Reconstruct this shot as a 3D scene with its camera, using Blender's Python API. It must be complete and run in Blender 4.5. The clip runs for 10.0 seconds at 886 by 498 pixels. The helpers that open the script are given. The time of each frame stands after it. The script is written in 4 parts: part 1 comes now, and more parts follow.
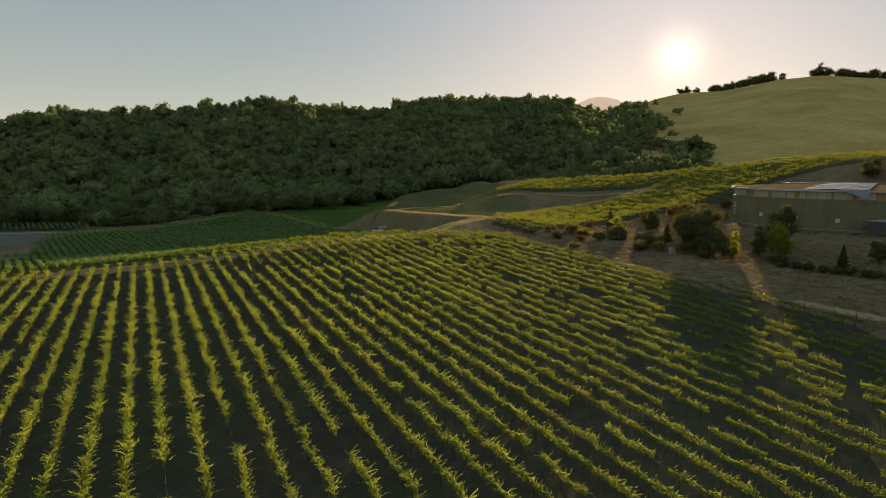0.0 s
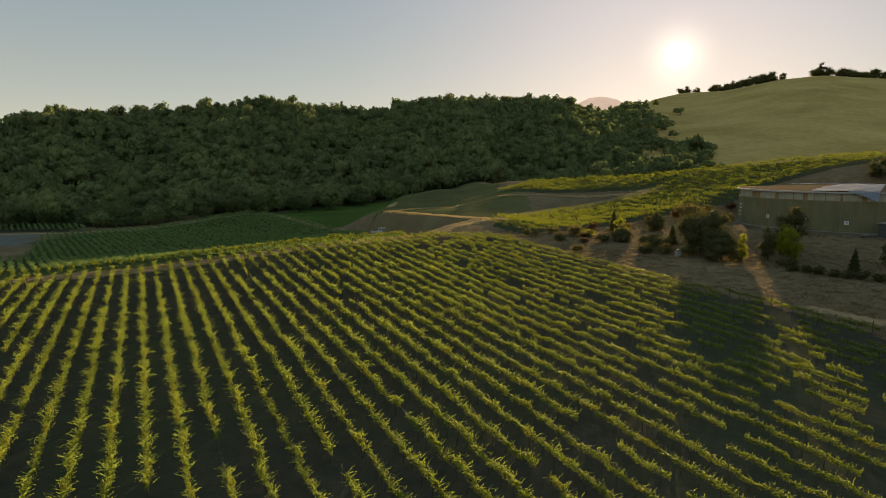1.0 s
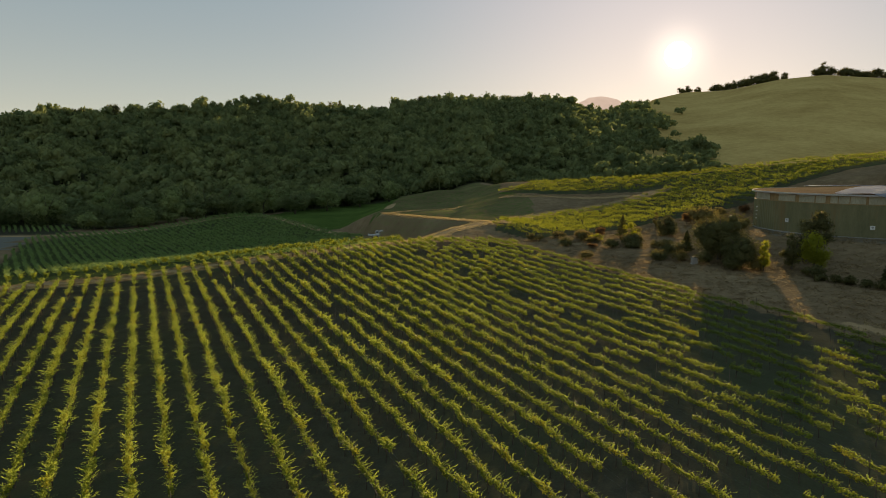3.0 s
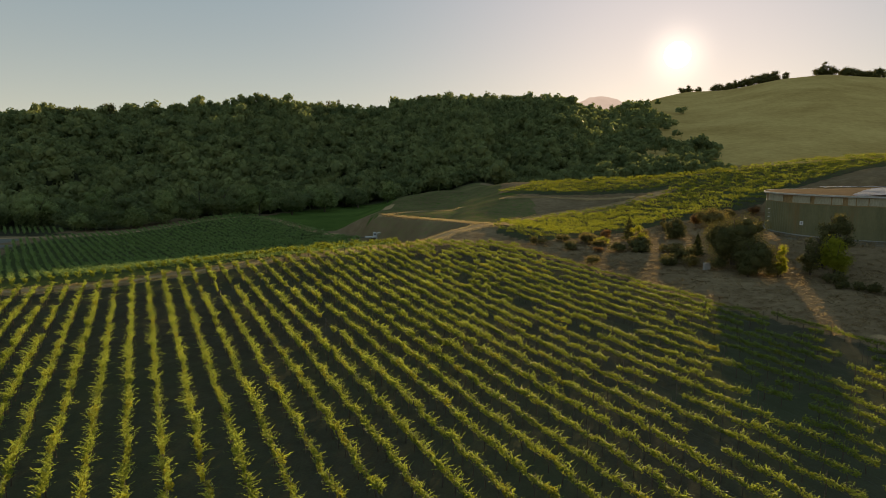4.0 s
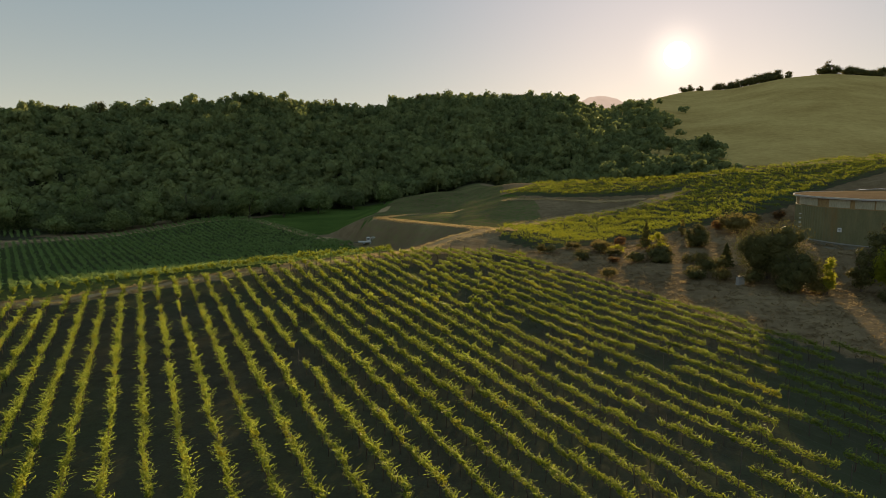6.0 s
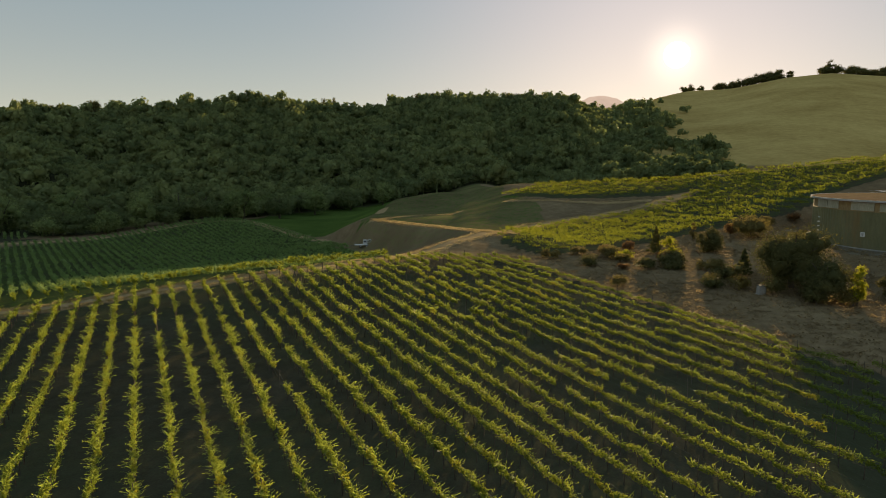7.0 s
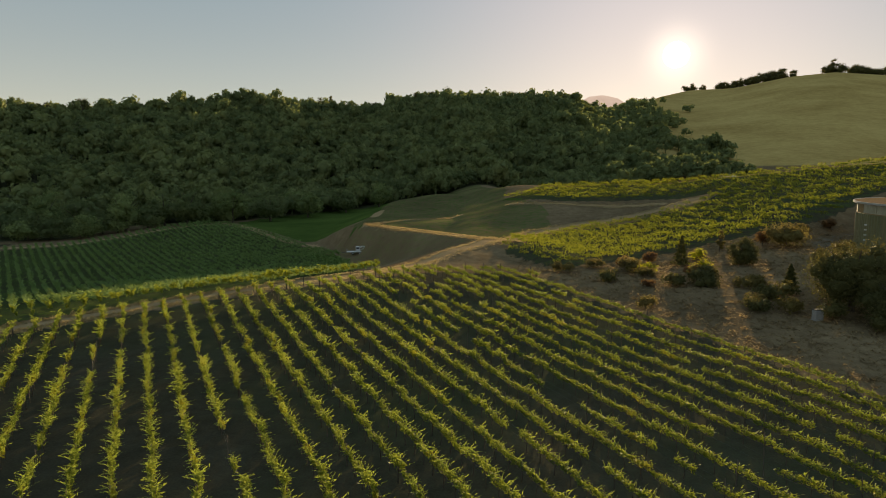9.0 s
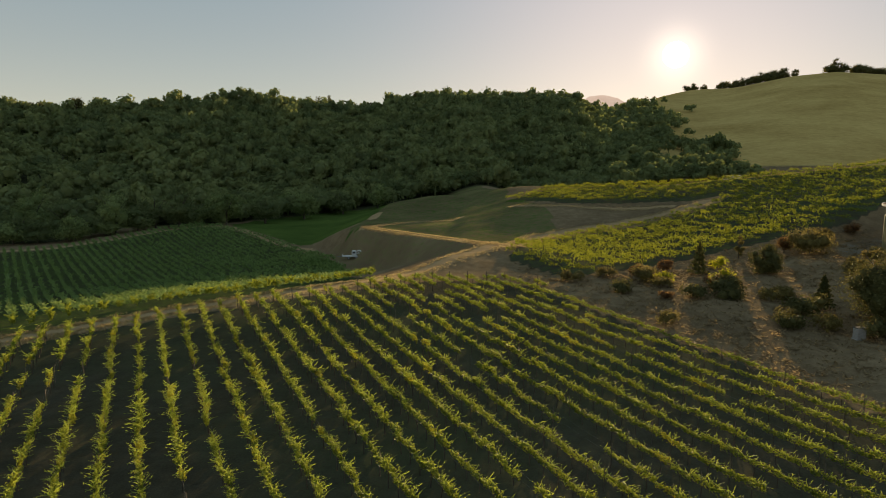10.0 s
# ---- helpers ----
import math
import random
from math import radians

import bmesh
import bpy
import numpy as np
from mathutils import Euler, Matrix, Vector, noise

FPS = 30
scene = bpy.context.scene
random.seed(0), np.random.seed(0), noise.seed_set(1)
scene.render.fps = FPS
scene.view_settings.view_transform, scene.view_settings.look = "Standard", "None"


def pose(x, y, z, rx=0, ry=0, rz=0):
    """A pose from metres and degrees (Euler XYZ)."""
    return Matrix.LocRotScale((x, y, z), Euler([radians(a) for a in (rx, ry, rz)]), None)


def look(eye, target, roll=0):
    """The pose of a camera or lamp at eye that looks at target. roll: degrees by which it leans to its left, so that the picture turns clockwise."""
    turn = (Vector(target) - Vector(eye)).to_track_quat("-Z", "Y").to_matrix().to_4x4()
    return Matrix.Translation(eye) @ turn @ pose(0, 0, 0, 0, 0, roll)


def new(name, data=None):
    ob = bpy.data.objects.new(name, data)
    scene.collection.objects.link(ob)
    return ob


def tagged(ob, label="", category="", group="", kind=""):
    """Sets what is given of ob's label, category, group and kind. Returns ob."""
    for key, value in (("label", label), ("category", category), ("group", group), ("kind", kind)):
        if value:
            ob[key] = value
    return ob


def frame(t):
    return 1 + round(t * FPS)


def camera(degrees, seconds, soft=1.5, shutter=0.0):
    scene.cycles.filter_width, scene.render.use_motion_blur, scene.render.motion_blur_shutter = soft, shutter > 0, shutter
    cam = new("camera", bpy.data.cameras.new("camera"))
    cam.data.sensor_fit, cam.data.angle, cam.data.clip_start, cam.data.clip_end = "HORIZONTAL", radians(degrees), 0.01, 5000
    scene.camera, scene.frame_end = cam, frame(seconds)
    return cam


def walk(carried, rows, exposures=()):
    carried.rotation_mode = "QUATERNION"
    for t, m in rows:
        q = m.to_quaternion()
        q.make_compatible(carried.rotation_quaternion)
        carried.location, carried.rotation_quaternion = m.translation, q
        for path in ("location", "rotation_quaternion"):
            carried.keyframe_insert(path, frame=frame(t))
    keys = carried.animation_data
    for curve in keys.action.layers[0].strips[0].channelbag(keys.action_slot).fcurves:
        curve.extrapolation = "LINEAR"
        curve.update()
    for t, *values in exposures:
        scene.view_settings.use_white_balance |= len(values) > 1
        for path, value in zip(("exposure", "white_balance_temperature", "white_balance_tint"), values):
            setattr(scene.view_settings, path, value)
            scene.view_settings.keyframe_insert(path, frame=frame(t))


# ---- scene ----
cam = camera(70, 10.0, 0.9)
PATH = [
    (0.0, look((-0.250, 0.000, 22.000), (-0.540, 99.153, 9.016), -0.07)),
    (0.5, look((-0.358, 1.363, 22.098), (-0.627, 100.516, 9.108), -0.06)),
    (1.0, look((-0.429, 2.716, 22.184), (-0.677, 101.868, 9.186), -0.05)),
    (1.5, look((-0.470, 4.236, 22.256), (-0.697, 103.386, 9.252), -0.05)),
    (2.0, look((-0.480, 6.020, 22.316), (-0.687, 105.170, 9.305), -0.04)),
    (2.5, look((-0.467, 8.109, 22.365), (-0.654, 107.258, 9.347), -0.03)),
    (3.0, look((-0.433, 10.499, 22.405), (-0.598, 109.647, 9.380), -0.03)),
    (3.5, look((-0.381, 13.154, 22.437), (-0.525, 112.301, 9.405), -0.02)),
    (4.0, look((-0.314, 16.025, 22.464), (-0.438, 115.171, 9.425), -0.01)),
    (4.5, look((-0.237, 19.053, 22.488), (-0.340, 118.199, 9.442), -0.01)),
    (5.0, look((-0.151, 22.182, 22.511), (-0.234, 121.327, 9.458), -0.00)),
    (5.5, look((-0.064, 25.363, 22.535), (-0.125, 124.507, 9.475), 0.01)),
    (6.0, look((0.025, 28.561, 22.562), (-0.016, 127.704, 9.496), 0.01)),
    (6.5, look((0.110, 31.756, 22.594), (0.090, 130.898, 9.521), 0.02)),
    (7.0, look((0.188, 34.943, 22.633), (0.189, 134.084, 9.553), 0.03)),
    (7.5, look((0.256, 38.136, 22.680), (0.277, 137.275, 9.593), 0.03)),
    (8.0, look((0.310, 41.356, 22.736), (0.352, 140.495, 9.642), 0.04)),
    (8.5, look((0.345, 44.637, 22.804), (0.408, 143.776, 9.703), 0.05)),
    (9.0, look((0.361, 48.012, 22.883), (0.444, 147.149, 9.776), 0.05)),
    (9.5, look((0.351, 51.504, 22.976), (0.455, 150.640, 9.862), 0.06)),
    (10.0, look((0.313, 55.122, 23.084), (0.438, 154.257, 9.963), 0.06)),
]
walk(cam, PATH, [(0.0, 0.75, 7350, 13), (10.0, 0.75, 7350, 13)])
SKY_STRENGTH, SUN_STRENGTH = 0.10, 5.0
SKY_GREY, SKY_HIGH, SKY_LOW = 0.90, (1.20, 1.86, 2.45), (4.20, 4.15, 3.35)
GLOW_WIDE, GLOW_NEAR = 0.17, 0.3


# ---- world and sun ----
SUN_AZ, SUN_EL = radians(19.7), radians(9.0)
SUN_DIR = Vector((math.sin(SUN_AZ) * math.cos(SUN_EL), math.cos(SUN_AZ) * math.cos(SUN_EL), math.sin(SUN_EL)))


class Nodes:
    """Short writing for a node tree."""

    def __init__(self, tree):
        self.tree = tree
        tree.nodes.clear()

    def add(self, kind, settings=None, **inputs):
        node = self.tree.nodes.new(kind)
        for key, value in (settings or {}).items():
            setattr(node, key, value)
        for key, value in inputs.items():
            self.put(node, key.replace("_", " "), value)
        return node

    def put(self, node, key, value):
        socket = node.inputs[int(key[1:])] if key[0] == "i" and key[1:].isdigit() else node.inputs[key]
        if isinstance(value, bpy.types.NodeSocket):
            self.tree.links.new(value, socket)
        else:
            socket.default_value = value

    def math(self, op, a, b=0.0, c=0.0):
        return self.add("ShaderNodeMath", {"operation": op}, i0=a, i1=b, i2=c).outputs[0]

    def noise(self, scale, detail=4.0, rough=0.6, vector=None, stretch=None):
        if vector is None:
            vector = self.add("ShaderNodeNewGeometry").outputs["Position"]
        if stretch:
            vector = self.add("ShaderNodeVectorMath", {"operation": "MULTIPLY"}, i0=vector, i1=stretch).outputs[0]
        return self.add("ShaderNodeTexNoise", None, Vector=vector, Scale=scale, Detail=detail, Roughness=rough).outputs[0]

    def ramp(self, fac, *stops):
        node = self.add("ShaderNodeValToRGB", None, Fac=fac)
        ramp_ = node.color_ramp
        while len(ramp_.elements) < len(stops):
            ramp_.elements.new(0.5)
        for el, (place, colour) in zip(ramp_.elements, stops):
            el.position, el.color = place, (*colour, 1) if len(colour) == 3 else colour
        return node.outputs[0]

    def mix(self, fac, a, b, blend="MIX"):
        node = self.add("ShaderNodeMix", {"data_type": "RGBA", "blend_type": blend})
        for n, v in ((0, fac), (6, a), (7, b)):
            if isinstance(v, bpy.types.NodeSocket):
                self.tree.links.new(v, node.inputs[n])
            else:
                node.inputs[n].default_value = (*v, 1) if isinstance(v, tuple) and len(v) == 3 else v
        return node.outputs[2]

    def bump(self, height, strength=0.5, distance=0.1):
        return self.add("ShaderNodeBump", None, Height=height, Strength=strength, Distance=distance).outputs[0]


world = bpy.data.worlds.new("sky")
scene.world = world
world.use_nodes = True
w = Nodes(world.node_tree)
sky = w.add("ShaderNodeTexSky", {"sky_type": "NISHITA", "sun_disc": False, "sun_elevation": SUN_EL, "sun_rotation": SUN_AZ,
                                 "altitude": 100.0, "air_density": 1.0, "dust_density": 0.4, "ozone_density": 2.5})
# The sun's glare in the hazy air round it.
way = w.add("ShaderNodeTexCoord").outputs["Generated"]
near = w.add("ShaderNodeVectorMath", {"operation": "DOT_PRODUCT"}, i0=way, i1=tuple(SUN_DIR)).outputs["Value"]
near = w.math("MAXIMUM", near, 0.0)
wide_glow = w.add("ShaderNodeVectorMath", {"operation": "SCALE"}, i0=(1.0, 0.64, 0.64), Scale=w.math("MULTIPLY", w.math("POWER", near, 15.0), GLOW_WIDE)).outputs[0]
glow = w.math("MULTIPLY", w.math("POWER", near, 1900.0), GLOW_NEAR)
disc = w.math("MULTIPLY", w.math("GREATER_THAN", near, math.cos(radians(1.05))), 8.0)
glow_rgb = w.add("ShaderNodeVectorMath", {"operation": "SCALE"}, i0=(1.0, 0.84, 0.68), Scale=w.math("ADD", glow, disc)).outputs[0]
glow_rgb = w.add("ShaderNodeVectorMath", {"operation": "ADD"}, i0=glow_rgb, i1=wide_glow).outputs[0]
# The sky pales and warms towards the horizon.
up = w.math("MAXIMUM", w.add("ShaderNodeSeparateXYZ", None, i0=way).outputs[2], 0.0)
pale = w.math("POWER", 2.718, w.math("MULTIPLY", up, -7.0))
tone = w.mix(pale, SKY_HIGH, SKY_LOW)
grey = w.mix(SKY_GREY, sky.outputs[0], tone)
back = w.add("ShaderNodeBackground", None, Color=grey, Strength=SKY_STRENGTH)
halo = w.add("ShaderNodeBackground", None, Color=glow_rgb, Strength=1.0)
both = w.add("ShaderNodeAddShader", None, i0=back.outputs[0], i1=halo.outputs[0])
w.add("ShaderNodeOutputWorld", None, Surface=both.outputs[0])

sun_data = bpy.data.lights.new("sun", "SUN")
sun_data.energy, sun_data.angle, sun_data.color = SUN_STRENGTH, radians(0.6), (1.0, 0.78, 0.46)
sun = new("sun", sun_data)
sun.rotation_mode = "QUATERNION"
sun.rotation_quaternion = SUN_DIR.to_track_quat("Z", "Y")
sun.location = (200, 500, 300)


# ---- materials ----
def material(name):
    m = bpy.data.materials.new(name)
    m.use_nodes = True
    return m, Nodes(m.node_tree)


def finish(n, shader):
    n.add("ShaderNodeOutputMaterial", None, Surface=shader)


def principled(n, colour, rough=0.8, metal=0.0, normal=None, gloss=0.3):
    node = n.add("ShaderNodeBsdfPrincipled", None, Roughness=rough, Metallic=metal)
    n.put(node, "Specular IOR Level", gloss)
    n.put(node, "Base Color", (*colour, 1) if isinstance(colour, tuple) else colour)
    if normal is not None:
        n.put(node, "Normal", normal)
    return node.outputs[0]


def leaf_material(name, dark, light, through_colour, through_part=0.45, gloss=0.05, relief=0.0, rough=0.75, by_tree=False):
    """Leaves: each differs a little; light comes through them."""
    m, n = material(name)
    per_leaf = n.add("ShaderNodeNewGeometry").outputs["Random Per Island"]
    per_plant = n.add("ShaderNodeAttribute", {"attribute_name": "plant"}).outputs["Fac"] if by_tree else n.add("ShaderNodeObjectInfo").outputs["Random"]
    own, kin = (0.25, 0.5) if by_tree else (0.55, 0.2)
    patch = n.ramp(n.noise(0.09, 3.0), (0.34, (0, 0, 0)), (0.66, (1, 1, 1)))
    mixed = n.math("ADD", n.math("MULTIPLY", per_leaf, own), n.math("ADD", n.math("MULTIPLY", per_plant, kin), n.math("MULTIPLY", patch, 0.3)))
    colour = n.ramp(mixed, (0.15, dark), (0.85, light))
    glowing = n.mix(0.75, colour, n.mix(mixed, tuple(0.75 * c for c in through_colour), through_colour))
    bumps = n.bump(n.noise(relief, 5.0, 0.7), 0.3, 0.3) if relief else None
    front = principled(n, colour, rough, normal=bumps, gloss=gloss)
    behind = n.add("ShaderNodeBsdfTranslucent", None, Color=glowing).outputs[0]
    finish(n, n.add("ShaderNodeMixShader", None, Fac=through_part, i1=front, i2=behind).outputs[0])
    return m


def plain_material(name, dark, light, scale=3.0, rough=0.85, metal=0.0, bump=0.3, stretch=None, gloss=0.3):
    """A surface with grain at two sizes."""
    m, n = material(name)
    where = n.add("ShaderNodeTexCoord").outputs["Object"]
    fine, broad = n.noise(scale * 8, 5.0, vector=where, stretch=stretch), n.noise(scale, 3.0, vector=where, stretch=stretch)
    colour = n.ramp(n.math("ADD", n.math("MULTIPLY", fine, 0.5), n.math("MULTIPLY", broad, 0.5)), (0.32, dark), (0.68, light))
    finish(n, principled(n, colour, rough, metal, n.bump(fine, bump, 0.02), gloss))
    return m


VINE_LEAF = leaf_material("vine_leaf", (0.032, 0.078, 0.013), (0.155, 0.195, 0.034), (0.47, 0.52, 0.06), 0.35)
YELLOW_LEAF = leaf_material("yellow_vine_leaf", (0.05, 0.085, 0.012), (0.20, 0.21, 0.032), (0.58, 0.56, 0.058), 0.42)
# Leaves of young shoots; their brighter green also paints light on the row tops.
SHOOT_LEAF = leaf_material("lit_young_vine_leaf", (0.062, 0.13, 0.023), (0.17, 0.24, 0.052), (0.50, 0.58, 0.085), 0.55, gloss=0.12, rough=0.5)
UPPER_LEAF = leaf_material("vine_leaf_upper", (0.05, 0.09, 0.016), (0.14, 0.175, 0.03), (0.45, 0.48, 0.055), 0.42)
# Copy of the vine leaf for vines in shade, made paler to lift them.
VINE_LEAF_SHADED = leaf_material("vine_leaf_shaded", (0.11, 0.185, 0.068), (0.20, 0.285, 0.10), (0.31, 0.42, 0.085), 0.28)
OAK_LEAF = leaf_material("oak_leaf", (0.062, 0.068, 0.028), (0.135, 0.128, 0.05), (0.24, 0.21, 0.06), 0.22)
WILLOW_LEAF = leaf_material("willow_leaf", (0.12, 0.145, 0.018), (0.24, 0.265, 0.035), (0.60, 0.58, 0.05), 0.55)
SHRUB_LEAF = leaf_material("shrub_leaf", (0.09, 0.08, 0.03), (0.19, 0.155, 0.055), (0.34, 0.27, 0.08), 0.34)
PINE_LEAF = leaf_material("pine_needles", (0.04, 0.05, 0.02), (0.085, 0.09, 0.03), (0.18, 0.16, 0.04), 0.25)
WOOD_LEAF = leaf_material("woodland_leaf", (0.105, 0.14, 0.062), (0.245, 0.275, 0.112), (0.27, 0.31, 0.09), 0.32, gloss=0.05, relief=2.0, by_tree=True)
GRASS = leaf_material("dry_grass_blade", (0.20, 0.15, 0.075), (0.40, 0.32, 0.17), (0.58, 0.47, 0.24), 0.42)
STRAW = leaf_material("dull_straw", (0.17, 0.125, 0.07), (0.36, 0.27, 0.15), (0.42, 0.31, 0.15), 0.4)
BARK = plain_material("bark", (0.06, 0.045, 0.03), (0.15, 0.12, 0.09), 2.0, 0.95, bump=0.6, stretch=(1, 1, 0.25))
STAKE = plain_material("weathered_stake", (0.08, 0.065, 0.05), (0.16, 0.13, 0.10), 6.0, 0.8, stretch=(1, 1, 0.2))
WIRE = plain_material("trellis_wire", (0.10, 0.10, 0.10), (0.16, 0.16, 0.15), 20.0, 0.7, 0.3)


def ground_material():
    m, n = material("ground")

    def zone(name):
        return n.add("ShaderNodeAttribute", {"attribute_name": name}).outputs["Fac"]

    broad, mid, fine = n.noise(0.05, 4.0), n.noise(0.6, 5.0, 0.65), n.noise(7.0, 6.0, 0.7)
    grain = n.math("ADD", n.math("MULTIPLY", mid, 0.5), n.math("MULTIPLY", fine, 0.5))
    soil = n.ramp(grain, (0.3, (0.046, 0.043, 0.029)), (0.7, (0.098, 0.089, 0.060)))
    weeds = n.math("MULTIPLY", n.ramp(n.math("ADD", n.math("MULTIPLY", broad, 0.6), n.math("MULTIPLY", fine, 0.4)), (0.45, (0, 0, 0)), (0.60, (1, 1, 1))), 0.55)
    soil = n.mix(weeds, soil, (0.066, 0.086, 0.040))
    dry = n.ramp(n.math("ADD", n.math("MULTIPLY", broad, 0.35), n.math("MULTIPLY", grain, 0.65)), (0.34, (0.115, 0.082, 0.048)), (0.5, (0.20, 0.145, 0.082)), (0.66, (0.33, 0.245, 0.14)))
    track = n.ramp(grain, (0.3, (0.27, 0.185, 0.095)), (0.7, (0.47, 0.34, 0.185)))
    green = n.ramp(n.math("ADD", n.math("MULTIPLY", broad, 0.5), n.math("MULTIPLY", fine, 0.5)), (0.35, (0.04, 0.075, 0.018)), (0.65, (0.10, 0.15, 0.035)))
    wood = n.ramp(grain, (0.3, (0.05, 0.056, 0.03)), (0.7, (0.095, 0.095, 0.05)))
    gravel = n.ramp(grain, (0.3, (0.12, 0.125, 0.105)), (0.7, (0.20, 0.20, 0.165)))
    # Grass of the eastern hill; its bright gold also paints the sunny haze there.
    swale, tuft = n.noise(0.012, 5.0, 0.6), n.noise(0.16, 5.0, 0.7)
    hazed_pasture = n.ramp(n.math("ADD", n.math("MULTIPLY", swale, 0.6), n.math("MULTIPLY", tuft, 0.4)), (0.34, (0.38, 0.25, 0.08)), (0.5, (0.52, 0.36, 0.125)), (0.66, (0.64, 0.46, 0.17)))
    wobble = n.math("MULTIPLY", n.math("SUBTRACT", grain, 0.5), 1.2)

    def edge(name):
        return n.ramp(n.math("ADD", zone(name), wobble), (0.38, (0, 0, 0)), (0.62, (1, 1, 1)))

    colour = n.mix(edge("dry"), soil, dry)
    colour = n.mix(edge("hazed_pasture"), colour, hazed_pasture)
    colour = n.mix(edge("green"), colour, green)
    colour = n.mix(edge("wood"), colour, wood)
    colour = n.mix(edge("gravel"), colour, gravel)
    colour = n.mix(edge("track"), colour, track)
    finish(n, principled(n, colour, 0.95, normal=n.bump(grain, 0.35, 0.10), gloss=0.0))
    return m


GROUND = ground_material()


# ---- mesh helpers ----
def mesh_from(name, verts, faces, mats, slots=None, smooth=False):
    """A mesh from arrays of places and of quads."""
    verts, faces = np.asarray(verts, np.float32), np.asarray(faces, np.int32)
    k = faces.shape[1]
    me = bpy.data.meshes.new(name)
    me.vertices.add(len(verts))
    me.vertices.foreach_set("co", verts.ravel())
    me.loops.add(faces.size)
    me.loops.foreach_set("vertex_index", faces.ravel())
    me.polygons.add(len(faces))
    me.polygons.foreach_set("loop_start", np.arange(0, faces.size, k, dtype=np.int32))
    for m in mats:
        me.materials.append(m)
    if slots is not None:
        me.polygons.foreach_set("material_index", np.asarray(slots, np.int32))
    if smooth:
        me.polygons.foreach_set("use_smooth", np.ones(len(faces), bool))
    me.update()
    me.validate()
    return me


def child(name, data, parent, m=None, label=""):
    ob = new(name, data)
    ob.parent = parent
    if m is not None:
        ob.matrix_basis = m
    return tagged(ob, label)


def part(name, bm, mat, parent, label="", smooth=False):
    """Link a bmesh as one mesh object under a thing or a part."""
    me = bpy.data.meshes.new(name)
    bm.to_mesh(me)
    bm.free()
    me.materials.append(mat)
    if smooth:
        me.polygons.foreach_set("use_smooth", np.ones(len(me.polygons), bool))
    return child(name, me, parent, None, label)


def unit(v):
    return v / np.maximum(np.linalg.norm(v, axis=-1, keepdims=True), 1e-9)


def leaves(centres, size, normals, seed, stretch=1.4):
    """Leaf blades (quads, kite-shaped and bent) at the centres, each turned round its normal at random."""
    r = np.random.default_rng(seed)
    k = len(centres)
    normals = unit(normals + 0.6 * r.normal(size=(k, 3)))
    along = unit(np.cross(normals, r.normal(size=(k, 3))))
    across = np.cross(normals, along)
    size = np.broadcast_to(size, (k,))[:, None] * r.uniform(0.7, 1.25, (k, 1))
    a, b = along * size * stretch / 2, across * size / 2
    lift = normals * size * 0.18
    verts = np.stack([centres - a, centres + b + lift, centres + a, centres - b + lift], 1).reshape(-1, 3)
    return verts, np.arange(4 * k).reshape(-1, 4)


def blades(centres, ways, length, width, seed):
    """Pointed blades lying along given ways."""
    r = np.random.default_rng(seed)
    ways = unit(ways)
    side = unit(np.cross(ways, r.normal(size=ways.shape) + (0, 0, 1.5)))
    a, b = ways * np.reshape(length, (-1, 1)) / 2, side * np.reshape(width, (-1, 1)) / 2
    verts = np.stack([centres - a, centres + b + 0.15 * a, centres + a, centres - b + 0.15 * a], 1).reshape(-1, 3)
    return verts, np.arange(len(verts)).reshape(-1, 4)


def joined(*pieces):
    """Join (verts, faces) pairs."""
    out_v, out_f, at = [], [], 0
    for v, f in pieces:
        out_v.append(v)
        out_f.append(f + at)
        at += len(v)
    return np.concatenate(out_v), np.concatenate(out_f)


def tube(path, radii, sides=6):
    """A tapered tube of quads along a path."""
    path = np.asarray(path, float)
    way = unit(np.gradient(path, axis=0))
    ref = np.where(np.abs(way[:, 2:3]) > 0.9, (1.0, 0, 0), (0, 0, 1.0))
    u = unit(np.cross(way, ref))
    v = np.cross(way, u)
    ang = np.linspace(0, 2 * np.pi, sides, endpoint=False)
    rings = path[:, None] + np.asarray(radii)[:, None, None] * (np.cos(ang)[None, :, None] * u[:, None] + np.sin(ang)[None, :, None] * v[:, None])
    k = len(path)
    i, j = np.meshgrid(np.arange(k - 1), np.arange(sides), indexing="ij")
    jn = (j + 1) % sides
    faces = np.stack([i * sides + j, i * sides + jn, (i + 1) * sides + jn, (i + 1) * sides + j], -1).reshape(-1, 4)
    return rings.reshape(-1, 3), faces


def scattered(templates, which, places, turns, scales):
    """Join many turned and scaled copies of templates (verts, faces)."""
    out_v, out_f, at = [], [], 0
    for k, (v, f) in enumerate(templates):
        sel = np.flatnonzero(which == k)
        if not len(sel):
            continue
        c, s = np.cos(turns[sel])[:, None], np.sin(turns[sel])[:, None]
        sc = scales[sel]
        x, y, z = v[None, :, 0] * sc[:, :1], v[None, :, 1] * sc[:, 1:2], v[None, :, 2] * sc[:, 2:3]
        p = np.stack([x * c - y * s, x * s + y * c, z], -1) + places[sel][:, None]
        out_v.append(p.reshape(-1, 3))
        out_f.append((f[None] + (np.arange(len(sel)) * len(v))[:, None, None] + at).reshape(-1, f.shape[1]))
        at += p.shape[0] * p.shape[1]
    return np.concatenate(out_v), np.concatenate(out_f)


def inside(poly, x, y):
    """Whether points lie within a polygon."""
    hit = np.zeros(np.shape(x), bool)
    for (x0, y0), (x1, y1) in zip(poly, poly[1:] + poly[:1]):
        if y0 != y1:
            hit ^= ((y0 > y) != (y1 > y)) & (x < (x1 - x0) * (y - y0) / (y1 - y0) + x0)
    return hit


